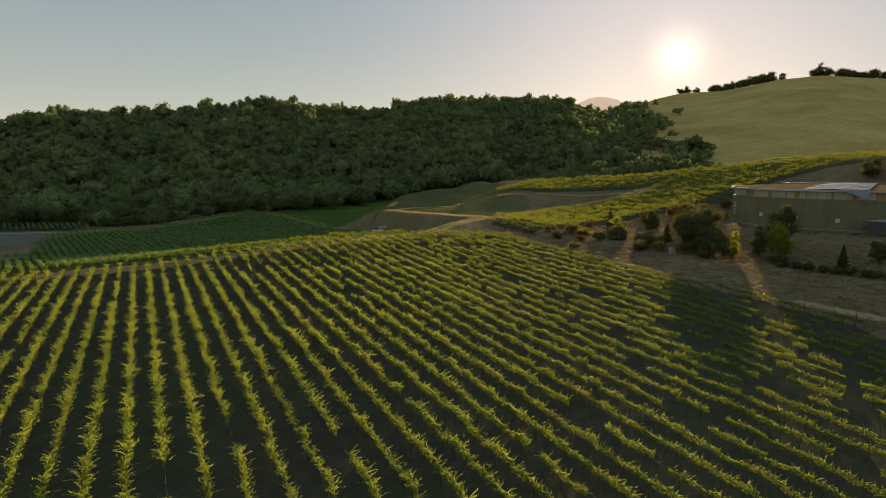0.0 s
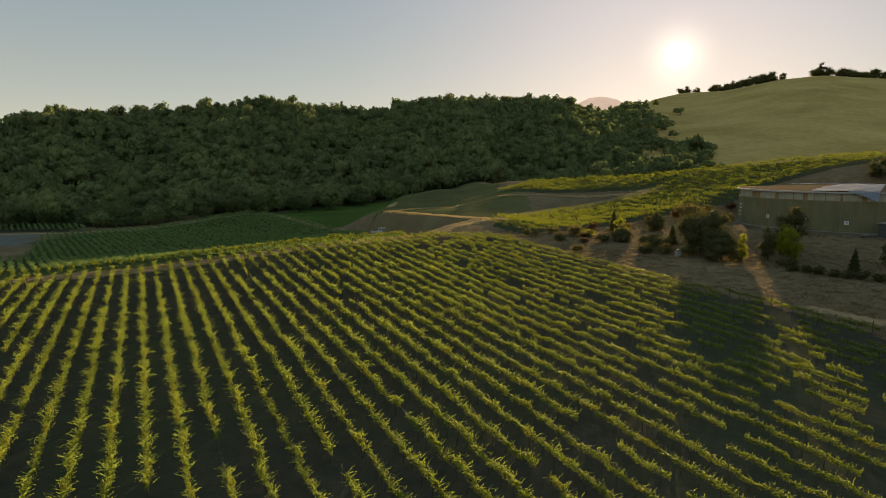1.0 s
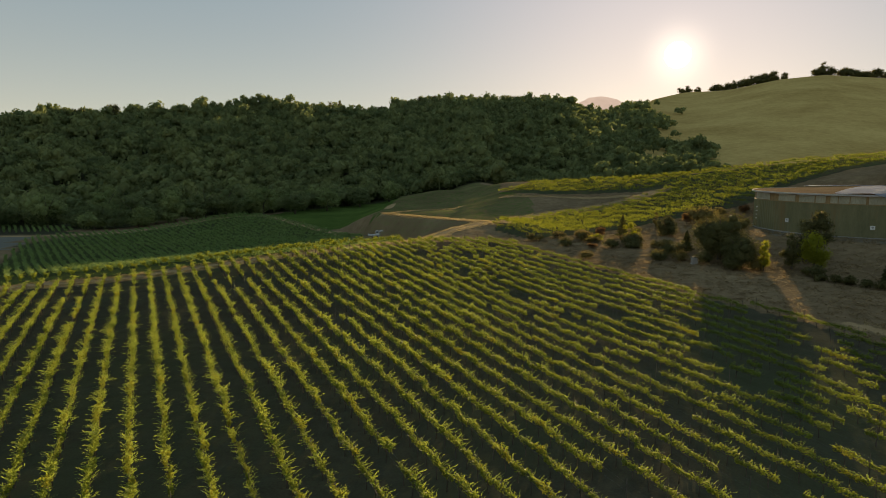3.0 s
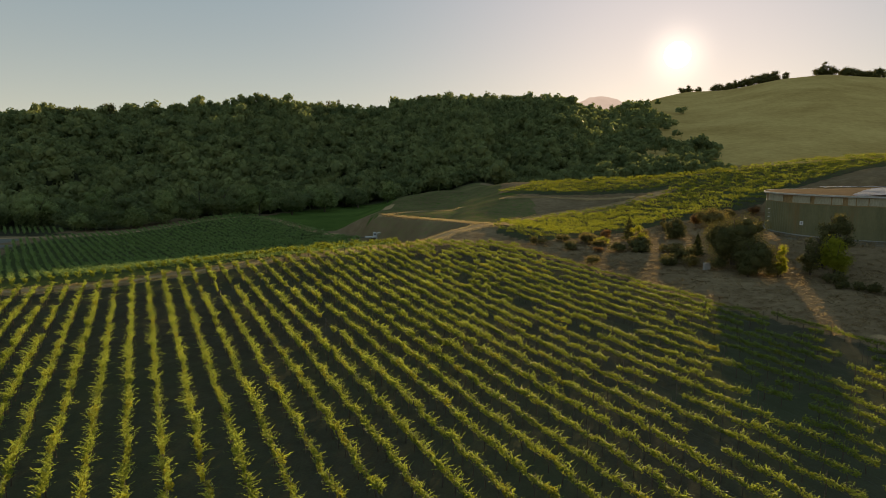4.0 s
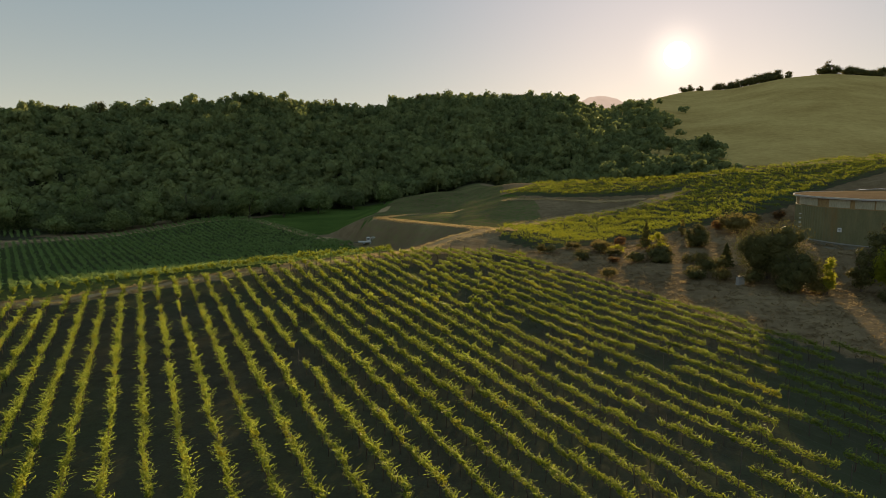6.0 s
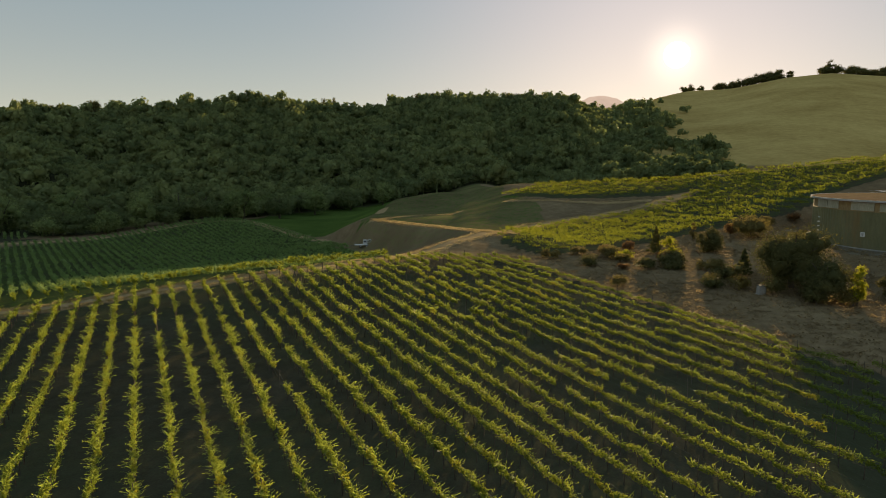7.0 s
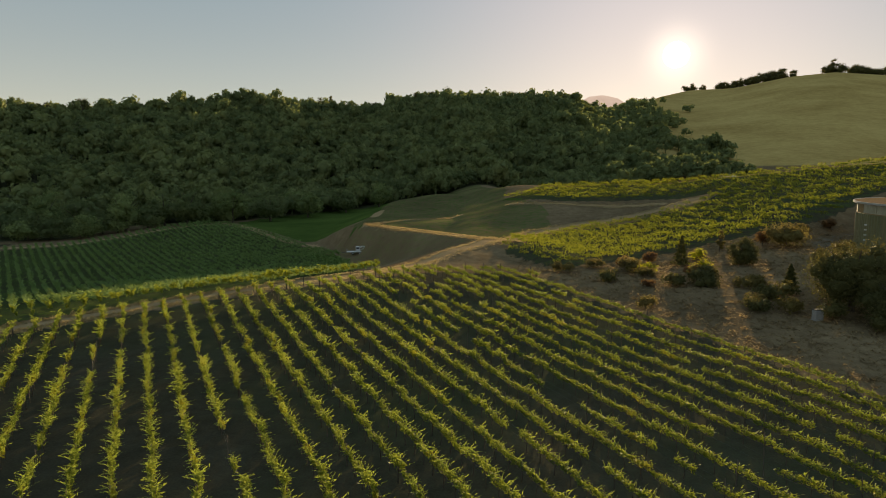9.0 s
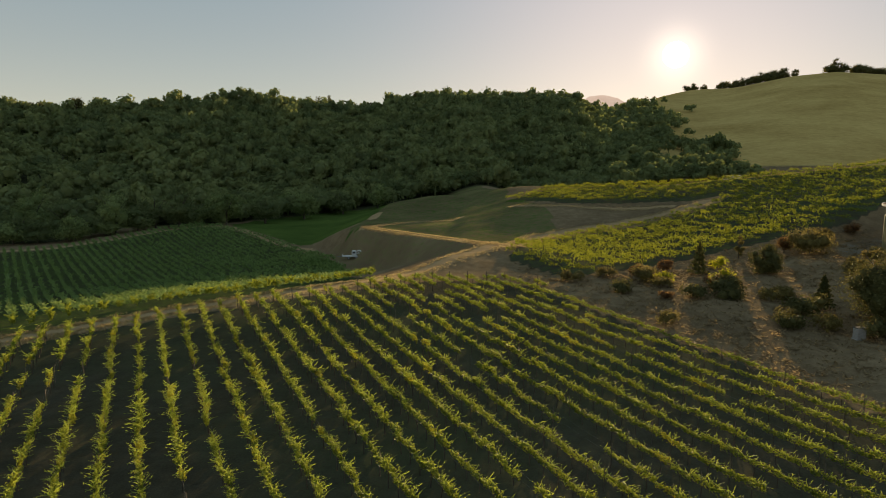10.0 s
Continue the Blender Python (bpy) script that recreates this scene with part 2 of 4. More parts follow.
def to_line(line, x, y):
    """Distance to a line of straight pieces."""
    best = np.full(np.shape(x), 1e9)
    for (x0, y0), (x1, y1) in zip(line, line[1:]):
        dx, dy = x1 - x0, y1 - y0
        s = np.clip(((x - x0) * dx + (y - y0) * dy) / (dx * dx + dy * dy), 0, 1)
        best = np.minimum(best, np.hypot(x - x0 - s * dx, y - y0 - s * dy))
    return best


# ---- shape of the land ----

def ramp(v, a, b):
    """0 below a, 1 above b, smooth between."""
    s = np.clip((v - a) / (b - a), 0.0, 1.0)
    return s * s * (3 - 2 * s)


def hill(v, w):
    """A softened max(v, 0), rounded over about w metres."""
    return 0.5 * (v + np.sqrt(v * v + w * w))


# The wooded hills, by bearing (east over north): foot, ridge and the height of the ridge.
BEARING = (-0.9, -0.7, -0.6, -0.52, -0.43, -0.37, -0.31, -0.27, -0.16, -0.125, -0.085, -0.07, -0.03, 0.03, 0.14, 0.19, 0.225, 0.25, 0.3, 0.32, 0.37, 0.43, 0.51, 0.58, 0.7, 0.9)
FOOT = (270, 272, 276, 280, 286, 289, 293, 304, 334, 344, 355, 359, 365, 372, 380, 388, 392, 394, 399, 401, 405, 410, 410, 410, 410, 410)
RIDGE = (450, 470, 489, 505, 537, 559, 580, 599, 651, 671, 701, 712, 737, 770, 765, 745, 894, 1000, 1208, 1288, 1480, 1330, 1240, 1220, 1220, 1220)
RIDGE_Z = (44, 48, 54, 55, 58, 64, 67, 71, 72.5, 70.5, 75, 82, 89, 93, 92.5, 88, 90, 97, 129, 152, 187, 174, 184, 190, 182, 178)


def wooded_hill(x, y):
    u = x / np.maximum(y, 60.0)
    foot, ridge = np.interp(u, BEARING, FOOT), np.interp(u, BEARING, RIDGE)
    s = (y - foot) / (ridge - foot)
    up = np.interp(s, (0, 0.12, 0.5, 0.85, 1.0, 1.3, 3.0), (0, 0.05, 0.48, 0.90, 1.0, 0.93, 0.6))
    return up, np.interp(u, BEARING, RIDGE_Z)


def ground_z(x, y):
    """Height of the bare ground."""
    far = np.asarray(x, float), np.asarray(y, float)
    x, y = np.clip(far[0], -260, 160), np.clip(far[1], -20, 330)
    # The long vineyard rise under the camera, crowned along the farm track.
    rise = 1.8 + 0.062 * (y - 60) - 0.058 * hill(y - 126, 12) + 0.018 * hill(x - 6, 10) - 0.045 * hill(-20 - x, 14)
    # The slope steepens a little towards the crown.
    rise = rise + np.interp(y, (20, 40, 58, 78), (0.80, 0.70, 0.50, 0.0)) * (1 - ramp(x, 28, 46))
    rise = rise - np.interp(y, (78, 92, 108, 120, 134, 147), (0.0, 0.36, 0.74, 0.66, 0.30, 0.0)) * (1 - ramp(x, 10, 32))
    # Beyond the farm track the land falls into the valley on the west.
    beyond = (y - 157) * 0.885 - (x + 4) * 0.465
    fall = np.clip((beyond + 3) / 56, 0.0, 1.0)
    west = fall * (1.5 - 0.5 * fall) * ramp(-x, -9, 20)
    valley = -2.6 + 3.6 * np.exp(-(((x + 85) / 45) ** 2 + ((y - 280) / 34) ** 2)) + 5.0 * ramp(y + 0.9 * x, 210, 330)
    z = rise * (1 - west) + valley * west
    # The hill with the upper vineyard, east.
    east = 0.20 * hill(x - 48, 12) - 0.20 * hill(x - 128, 15) + 0.075 * hill(y - 190, 20) + 1.6 * ramp(y - 0.3 * (x - 40), 207, 230) * (1 - ramp(x, 55, 75))
    z = z + east * ramp(x, -5, 35) * ramp(y, 95, 165)
    # The farm road climbs to the terrace on a low saddle.
    z = z + 1.3 * np.exp(-(((x - 4) / 9) ** 2 + ((y - 168) / 10) ** 2))
    # A level yard at the terrace's foot.
    z = z + 1.9 * np.exp(-(((x + 24) / 12) ** 2 + ((y - 212) / 12) ** 2))
    # The levelled terrace with its steep banks, and the knoll on it.
    q = (x + 21.5) * 0.845 + (y - 224) * 0.535
    edge = np.clip(((x + 21.5) * 0.535 - (y - 224) * 0.845) / 57, -0.3, 1.3)
    top = 6.4 + 1.4 * edge - 2.0 * ramp(q, 4, 11) * (1 - ramp(q, 26, 40)) * ramp(edge, 0.0, 0.25) + 5.5 * np.exp(-(((x - 2) / 24) ** 2 + ((y - 302) / 24) ** 2))
    on = ramp(q, -7.5, 0.5) * ramp(x - 0.06 * (y - 224), -48, -22) * (1 - ramp(x, 12, 34)) * (1 - ramp(y, 315, 350))
    z = z * (1 - on) + np.maximum(top, z) * on
    # Past the crest of the upper vineyard the land drops out of sight.
    z = z - 22.0 * ramp(0.6 * x + 0.8 * y - 242, 0, 65) * ramp(x, 5, 50)
    # A cut pad for the round building.
    pad = 1 - ramp(np.hypot(x - 89, y - 143.6), 25, 38)
    z = z * (1 - pad) + 9.2 * pad
    up, top = wooded_hill(*far)
    return z * (1 - up) + top * up


# ---- plan of the land ----
AVENUE = [(-150, 98), (-95, 112), (-75, 116), (-57, 119), (-46, 125.5), (-34, 133.5), (-25, 139.5), (-15.6, 145.5), (-8, 152)]
ROAD = [(-8, 152), (-3, 159), (2, 165.5), (7, 171), (11, 177), (16, 187), (22, 196), (33, 203), (50, 210), (68, 217)]
BANK_TRACK = [(12, 179), (9.5, 177.5), (-0.8, 193.5), (-10.8, 209), (-19.3, 223.2), (-20, 230)]
BACK_TRACK = [(-20.5, 224.5), (-18.8, 228), (-15.2, 235), (-11.5, 239.8), (-6.5, 244), (-0.5, 247.5), (5.5, 248)]
UPPER_TRACK = [(21, 245), (29.2, 235), (39, 227), (48, 222.5), (60, 219.5)]
EDGE_TRACK = [(47.5, 83), (53.5, 74), (62, 60), (75, 42)]
VALLEY_TRACK = [(-170, 232), (-145, 236), (-127, 241), (-116, 245), (-105, 258), (-94, 274), (-83, 288), (-70, 276), (-60, 263), (-48, 250), (-40, 242), (-36, 232)]
CREST_ROAD = [(150, 200), (138, 207), (119, 221), (103, 233), (90, 243)]
MAIN_FIELD = [(-120, 24), (60, 24), (58, 44), (52, 57), (49, 67.5), (46.4, 76.8), (41.4, 86.3), (36, 94.3), (32.6, 101), (27.9, 110.5), (21.8, 123), (18.3, 132), (14, 142.5), (9.4, 147), (0.5, 148),
              (-5.5, 147), (-11.8, 142.8), (-20, 138.5), (-32, 131.3), (-44, 123.5), (-56, 116.5), (-75, 113), (-95, 109), (-120, 103)]
VALLEY_FIELD = [(-150, 115), (-95, 114.5), (-75, 118.4), (-57.5, 121.4), (-47, 127.8), (-35, 135.8), (-26, 141.8), (-17, 147.8), (-10, 155), (-13, 168), (-22, 200), (-34, 228), (-44, 245),
                (-58, 261), (-76, 278), (-88, 284), (-97, 268), (-107, 253), (-118, 241), (-130, 236), (-140, 221), (-127, 196), (-114, 170), (-128, 156), (-150, 150)]
CORNER_FIELD = [(-195, 238), (-150, 240.5), (-136, 243), (-146, 256), (-165, 262), (-195, 262)]
UPPER_FIELD = [(11.8, 162.5), (19.6, 146.8), (28, 151.3), (36.5, 157.2), (49.3, 164.6), (65.8, 169.3), (80, 176), (96, 184), (112, 189), (134, 188), (142, 196), (136, 203), (117, 217), (101, 229), (88, 239),
               (60, 260), (40, 273), (31, 265), (21, 258), (24.5, 250), (36, 236), (50, 228), (65, 222.5), (75, 221), (73, 217), (64, 210), (50, 203.3), (35, 197), (27, 192), (20, 187), (14.5, 174)]
MEADOW = [(-83, 300), (-74, 282), (-58, 266), (-44, 251), (-36, 246), (-27, 247), (-24, 268), (-22, 300), (-16, 330), (-18, 372), (-52, 352), (-72, 325)]
TERRACE = [(-26, 226), (-20, 224), (-8, 206), (2, 190), (12, 182), (22, 194), (28, 204), (30, 235), (22, 262), (26, 300), (20, 385), (-24, 385), (-26, 280)]

xs = np.unique(np.concatenate([np.arange(-3200, -300, 150), np.arange(-300, -130, 8), np.arange(-130, 130.1, 1.25), np.arange(132, 330, 8), np.arange(330, 1150, 25), np.arange(1150, 3300, 150)]))
ys = np.unique(np.concatenate([np.arange(-1500, 0, 150), np.arange(0, 30, 5), np.arange(30, 310.1, 1.25), np.arange(312, 1150, 12), np.arange(1150, 1700, 25), np.arange(1700, 4300, 150)]))
gx, gy = np.meshgrid(xs, ys)
gz = ground_z(gx, gy)
bump = np.array([noise.noise((0.13 * a, 0.13 * b, 0.0)) for a, b in zip(gx.ravel(), gy.ravel())]).reshape(gx.shape)
gz = gz + 0.16 * bump * (gy > 20) * (gy < 320)
nx, ny = len(xs), len(ys)
ii, jj = np.meshgrid(np.arange(ny - 1), np.arange(nx - 1), indexing="ij")
quads = np.stack([ii * nx + jj, ii * nx + jj + 1, (ii + 1) * nx + jj + 1, (ii + 1) * nx + jj], -1).reshape(-1, 4)
ground_mesh = mesh_from("ground", np.stack([gx, gy, gz], -1).reshape(-1, 3), quads, [GROUND], smooth=True)

up_hill = wooded_hill(gx, gy)[0]
fields = inside(MAIN_FIELD, gx, gy) | inside(VALLEY_FIELD, gx, gy) | inside(UPPER_FIELD, gx, gy) | inside(CORNER_FIELD, gx, gy)
HAZED_PASTURE = ramp(gx / np.maximum(gy, 60.0), 0.20, 0.26)
zones = {
    "dry": np.where(fields, 0.18, 0.95),
    "green": 0.9 * inside(MEADOW, gx, gy) + 0.50 * inside(TERRACE, gx, gy) + 0.40 * inside([(-40, 235), (-20, 224), (-6, 200), (8, 177), (2, 172), (-14, 190), (-34, 212)], gx, gy) + 0.50 * inside(VALLEY_FIELD, gx, gy) + 0.42 * inside(UPPER_FIELD, gx, gy),
    "hazed_pasture": HAZED_PASTURE * ramp(up_hill, 0.03, 0.08),
    "wood": (1 - HAZED_PASTURE) * ramp(up_hill, 0.0, 0.015) + 0.9 * ramp(-gx, 118, 128) * ramp(gy, 252, 260),
    "gravel": 0.5 * (1 - ramp(np.hypot(gx - 89, gy - 143.6), 27, 31)) + 0.9 * inside([(-142, 198), (-131, 200), (-142, 220), (-147, 233), (-165, 236), (-172, 225)], gx, gy),
    "track": sum(ramp(-to_line(line, gx, gy), -wide, -0.35 * wide) for line, wide in (
        (AVENUE, 3.4), (ROAD, 4.4), (BANK_TRACK, 2.2), (BACK_TRACK, 2.6), (UPPER_TRACK, 1.9), (EDGE_TRACK, 1.8), (VALLEY_TRACK, 2.3), (CREST_ROAD, 4.0))),
}
zones["track"] = zones["track"] + 0.8 * (np.hypot((gx + 22.3) / 1.9, (gy - 268) / 13) < 1)
for key, value in zones.items():
    ground_mesh.attributes.new(key, "FLOAT", "POINT").data.foreach_set("value", np.clip(value, 0, 1).astype(np.float32).ravel())
tagged(new("ground", ground_mesh), "dry rolling farmland of brown soil, pale tracks and parched grass", "ground", kind="structure")


def z_at(x, y):
    return float(ground_z(x, y))


# ---- vines ----
def vine_foliage(seed, count, shoots, per_shoot, size, half=0.85):
    """Leaves of one trained vine along local y, with shoots standing out of the top and sides."""
    r = np.random.default_rng(seed)
    lean = r.normal(0, 0.07)
    y = r.uniform(-half, half, count)
    bulge = 0.75 + 0.4 * np.sin(y * r.uniform(2.5, 4) + r.uniform(0, 6))
    z = 0.84 + 0.64 * r.beta(2.2, 1.5, count) * (0.8 + 0.25 * bulge)
    x = lean + np.clip(r.normal(0, 0.105, count), -0.22, 0.22) * bulge * (0.7 + 0.6 * (z - 0.7))
    c = np.stack([x, y, z], -1)
    norm = np.stack([np.sign(x) * 0.7, 0 * y, 0.6 + 0 * y], -1)
    bits = [leaves(c, size, norm, seed + 1)]
    for _ in range(shoots):
        start = np.array([lean + r.normal(0, 0.12), r.uniform(-half, half), r.uniform(1.15, 1.5)])
        side = r.choice([-1, 1])
        way = unit(np.array([side * r.uniform(0.1, 0.75), r.normal(0, 0.5), r.uniform(0.3, 1.0)]))
        length = r.uniform(0.28, 0.72)
        s = (np.arange(per_shoot) + 0.6) / per_shoot
        p = start + way * (s * length)[:, None] + np.array([side * 0.25, 0, -0.28]) * (s**2 * length)[:, None]
        bend = np.gradient(p, axis=0) + r.normal(0, 0.05, p.shape)
        bits.append(blades(p, bend, 1.45 * length / per_shoot * np.ones(per_shoot), size * (0.72 - 0.30 * s), int(r.integers(1e9))))
    return joined(*bits), count


def vine_mesh(name, seed, count, shoots, per_shoot, size, leaf=None):
    (v, f), old = vine_foliage(seed, count, shoots, per_shoot, size)
    r = np.random.default_rng(seed + 9)
    trunk = tube([(0, 0, -0.15), (r.normal(0, 0.03), r.normal(0, 0.04), 0.4), (r.normal(0, 0.03), 0, 0.85)], (0.05, 0.04, 0.035), 5)
    arms = tube([(0, -0.75, 0.86), (0, 0, 0.84), (0, 0.75, 0.86)], (0.015, 0.03, 0.015), 4)
    wood_v, wood_f = joined(trunk, arms)
    allv, allf = joined((v, f), (wood_v, wood_f))
    return mesh_from(name, allv, allf, [leaf or VINE_LEAF, BARK, SHOOT_LEAF], np.r_[np.zeros(old), np.full(len(f) - old, 2), np.ones(len(wood_f))])


VINES_NEAR = [vine_mesh("vine", 100 + 7 * k, 205 + 16 * (k % 3), 24, 4, 0.108) for k in range(8)]
VINES_MID = [vine_mesh("vine", 300 + 7 * k, 104 + 8 * (k % 3), 13, 3, 0.145) for k in range(6)]
YELLOW_NEAR = [vine_mesh("vine", 102 + 7 * k, 205 + 16 * (k % 3), 24, 4, 0.108, YELLOW_LEAF) for k in range(5)]
YELLOW_MID = [vine_mesh("vine", 302 + 7 * k, 104 + 8 * (k % 3), 13, 3, 0.145, YELLOW_LEAF) for k in range(4)]
post_mesh = mesh_from("post", *joined(tube([(0, 0, -0.2), (0, 0, 0.9), (0, 0, 1.62)], (0.028, 0.028, 0.026), 6)), [STAKE])
end_post_mesh = mesh_from("end_post", *joined(tube([(0, 0, -0.2), (0, 0, 0.8), (0, 0, 1.75)], (0.07, 0.065, 0.06), 8)), [STAKE])

ROW_AZ, ROW_GAP, ROW_FIRST = radians(25.6), 2.31, 2.45
row_way, row_side = np.array([-math.sin(ROW_AZ), math.cos(ROW_AZ)]), np.array([math.cos(ROW_AZ), math.sin(ROW_AZ)])
pick = random.Random(5)
for k in range(-34, 34):
    s = ROW_FIRST + ROW_GAP * k
    along = np.arange(-20, 190, 1.6) + pick.uniform(0, 1.0)
    px, py = s * row_side[0] + along * row_way[0], s * row_side[1] + along * row_way[1]
    ok = inside(MAIN_FIELD, px, py) & (np.abs(px) < 0.78 * py + 12)
    if ok.sum() < 4:
        continue
    along, px, py = along[ok], px[ok], py[ok]
    row = tagged(new("vine_row"), "long trellised row of grapevines with yellow-green leaves in evening sun", "vine row", "vine rows of the near vineyard")
    base = Vector((px[0], py[0], z_at(px[0], py[0])))
    row.location = base
    gap = 0
    for n, (x, y) in enumerate(zip(px, py)):
        thin = 0.022 + 0.05 * (noise.noise((0.05 * x, 0.05 * y, 3.0)) > 0.15) + 0.03 * (x > 18) + 0.06 * (x > 27)
        gap = gap - 1 if gap > 0 else (pick.choice([1, 1, 2, 3]) if pick.random() < thin else 0)
        wobble = 0.10 * noise.noise((0.3 * x, 0.3 * y, 8.0))
        spot = Vector((x + wobble, y, z_at(x, y))) - base
        if n % 4 == 0 or n == len(px) - 1:
            end = n in (0, len(px) - 1)
            child("post", end_post_mesh if end else post_mesh, row, pose(*spot, pick.uniform(-2, 2), pick.uniform(-2, 2), 0))
        if gap > 0:
            continue
        big = pick.uniform(0.84, 1.14) * (1.0 - 0.25 * float(ramp(x, -2.0, 22.0)) + 0.08 * float(ramp(-x, 5.0, 22.0))) * (1.0 + 0.12 * noise.noise((0.06 * x, 0.06 * y, 1.0)))
        flip = 180 if pick.random() < 0.5 else 0
        m = pose(*spot, pick.uniform(-3, 3), pick.uniform(-4, 4), math.degrees(ROW_AZ) + flip + pick.uniform(-4, 4)) @ Matrix.Diagonal((big * pick.uniform(0.85, 1.2), 1.0, big, 1))
        # Yellow-leaved vines are more frequent towards the west.
        yellow = pick.random() < (0.40 if x < -14 else 0.18 if x < 0 else 0.06) + 0.25 * noise.noise((0.07 * x, 0.07 * y, 5.0))
        child("vine", pick.choice((YELLOW_NEAR if yellow else VINES_NEAR) if y < 106 else (YELLOW_MID if yellow else VINES_MID)), row, m)
    step = slice(None, None, 4)
    for height in (0.85, 1.35):
        line = np.stack([px[step] - base.x, py[step] - base.y, ground_z(px[step], py[step]) + height - base.z], -1)
        if len(line) > 1:
            child("wire", mesh_from("wire", *tube(line, np.full(len(line), 0.004), 3), [WIRE]), row)


def vineyard_block(name, poly, azimuth, gap, step, leaf_count, size, mat, label, seed, off_track=(0, 900), height=1.0):
    """A vineyard too far off to count: all its vines in one mesh."""
    r = np.random.default_rng(seed)
    a = radians(azimuth)
    way, side = np.array([-math.sin(a), math.cos(a)]), np.array([math.cos(a), math.sin(a)])
    s, t = np.meshgrid(np.arange(-420, 420, gap), np.arange(-420, 420, step))
    t = t + r.uniform(0, step, s.shape)
    s = s + r.normal(0, 0.08, s.shape)
    x, y = (s * side[0] + t * way[0]).ravel(), (s * side[1] + t * way[1]).ravel()
    ok = inside(poly, x, y) & (r.random(len(x)) > 0.04)
    off = to_line(AVENUE, x, y)
    ok &= (off >= off_track[0]) & (off < off_track[1])
    x, y = x[ok], y[ok]
    kinds = [vine_foliage(seed + 11 * k, leaf_count, 6, 2, size, half=step * 0.58)[0] for k in range(8)]
    places = np.stack([x, y, ground_z(x, y) - 0.02], -1)
    turns = a + r.choice([0, np.pi], len(x)) + r.normal(0, 0.08, len(x))
    scales = height * r.uniform(0.8, 1.25, (len(x), 1)) * np.ones((1, 3))
    v, f = scattered(kinds, r.integers(0, 8, len(x)), places, turns, scales)
    return tagged(new(name, mesh_from(name, v, f, [mat])), label, "vineyard", kind="stuff")


# One field in two leaf colours, standing in for its shaded and sunlit parts.
vineyard_block("valley_vineyard", VALLEY_FIELD, 35, 1.9, 1.5, 15, 0.35, VINE_LEAF_SHADED, "green vineyard rows in the valley's evening shade, leaf colour lifted for it", 500, (7.5, 400))
vineyard_block("trackside_vines", VALLEY_FIELD, 35, 1.9, 1.5, 40, 0.26, VINE_LEAF, "yellow-green vines lining the farm track, sunlight partly in their leaf colour", 520, (0, 7.5))
vineyard_block("corner_vineyard", CORNER_FIELD, 35, 1.9, 1.6, 20, 0.36, VINE_LEAF_SHADED, "small shaded vineyard corner beyond a farm track", 600)
vineyard_block("upper_vineyard", UPPER_FIELD, 72, 2.8, 1.4, 34, 0.21, UPPER_LEAF, "sunlit yellow-green vineyard rows on the far slope", 700)


# ---- woodland ----
def crown(seed, rx, rz, lobes, per_lobe, size, core=True):
    """A crown of leaf clumps: lobes of foliage round a dark heart, with gaps between them."""
    r = np.random.default_rng(seed)
    bits = []
    for k in range(lobes):
        a = r.uniform(0, 2 * np.pi)
        rad = rx * math.sqrt(r.uniform(0, 1)) * 0.68
        cz = rz * (0.62 + 0.80 * (1 - (rad / rx) ** 2) * r.uniform(-0.2, 1.0))
        c = np.array([rad * math.cos(a), rad * math.sin(a), cz])
        lr = rx * r.uniform(0.28, 0.52)
        d = unit(r.normal(size=(per_lobe, 3)) + np.array([0, 0, 0.35]))
        p = c + d * lr * r.uniform(0.74, 1.10, (per_lobe, 1)) * np.array([1, 1, 0.8])
        bits.append(leaves(p, size, d, seed * 31 + k, 1.2))
        if core:
            lat, lon = np.meshgrid(np.linspace(0.15, np.pi - 0.7, 3), np.linspace(0, 2 * np.pi, 5, endpoint=False), indexing="ij")
            sp = np.stack([np.sin(lat) * np.cos(lon), np.sin(lat) * np.sin(lon), 0.8 * np.cos(lat)], -1).reshape(-1, 3)
            sp = c + sp * lr * 0.74 * r.uniform(0.86, 1.12, (len(sp), 1))
            i, j = np.meshgrid(np.arange(2), np.arange(5), indexing="ij")
            bits.append((sp, np.stack([i * 5 + j, i * 5 + (j + 1) % 5, (i + 1) * 5 + (j + 1) % 5, (i + 1) * 5 + j], -1).reshape(-1, 4)))
    return joined(*bits)


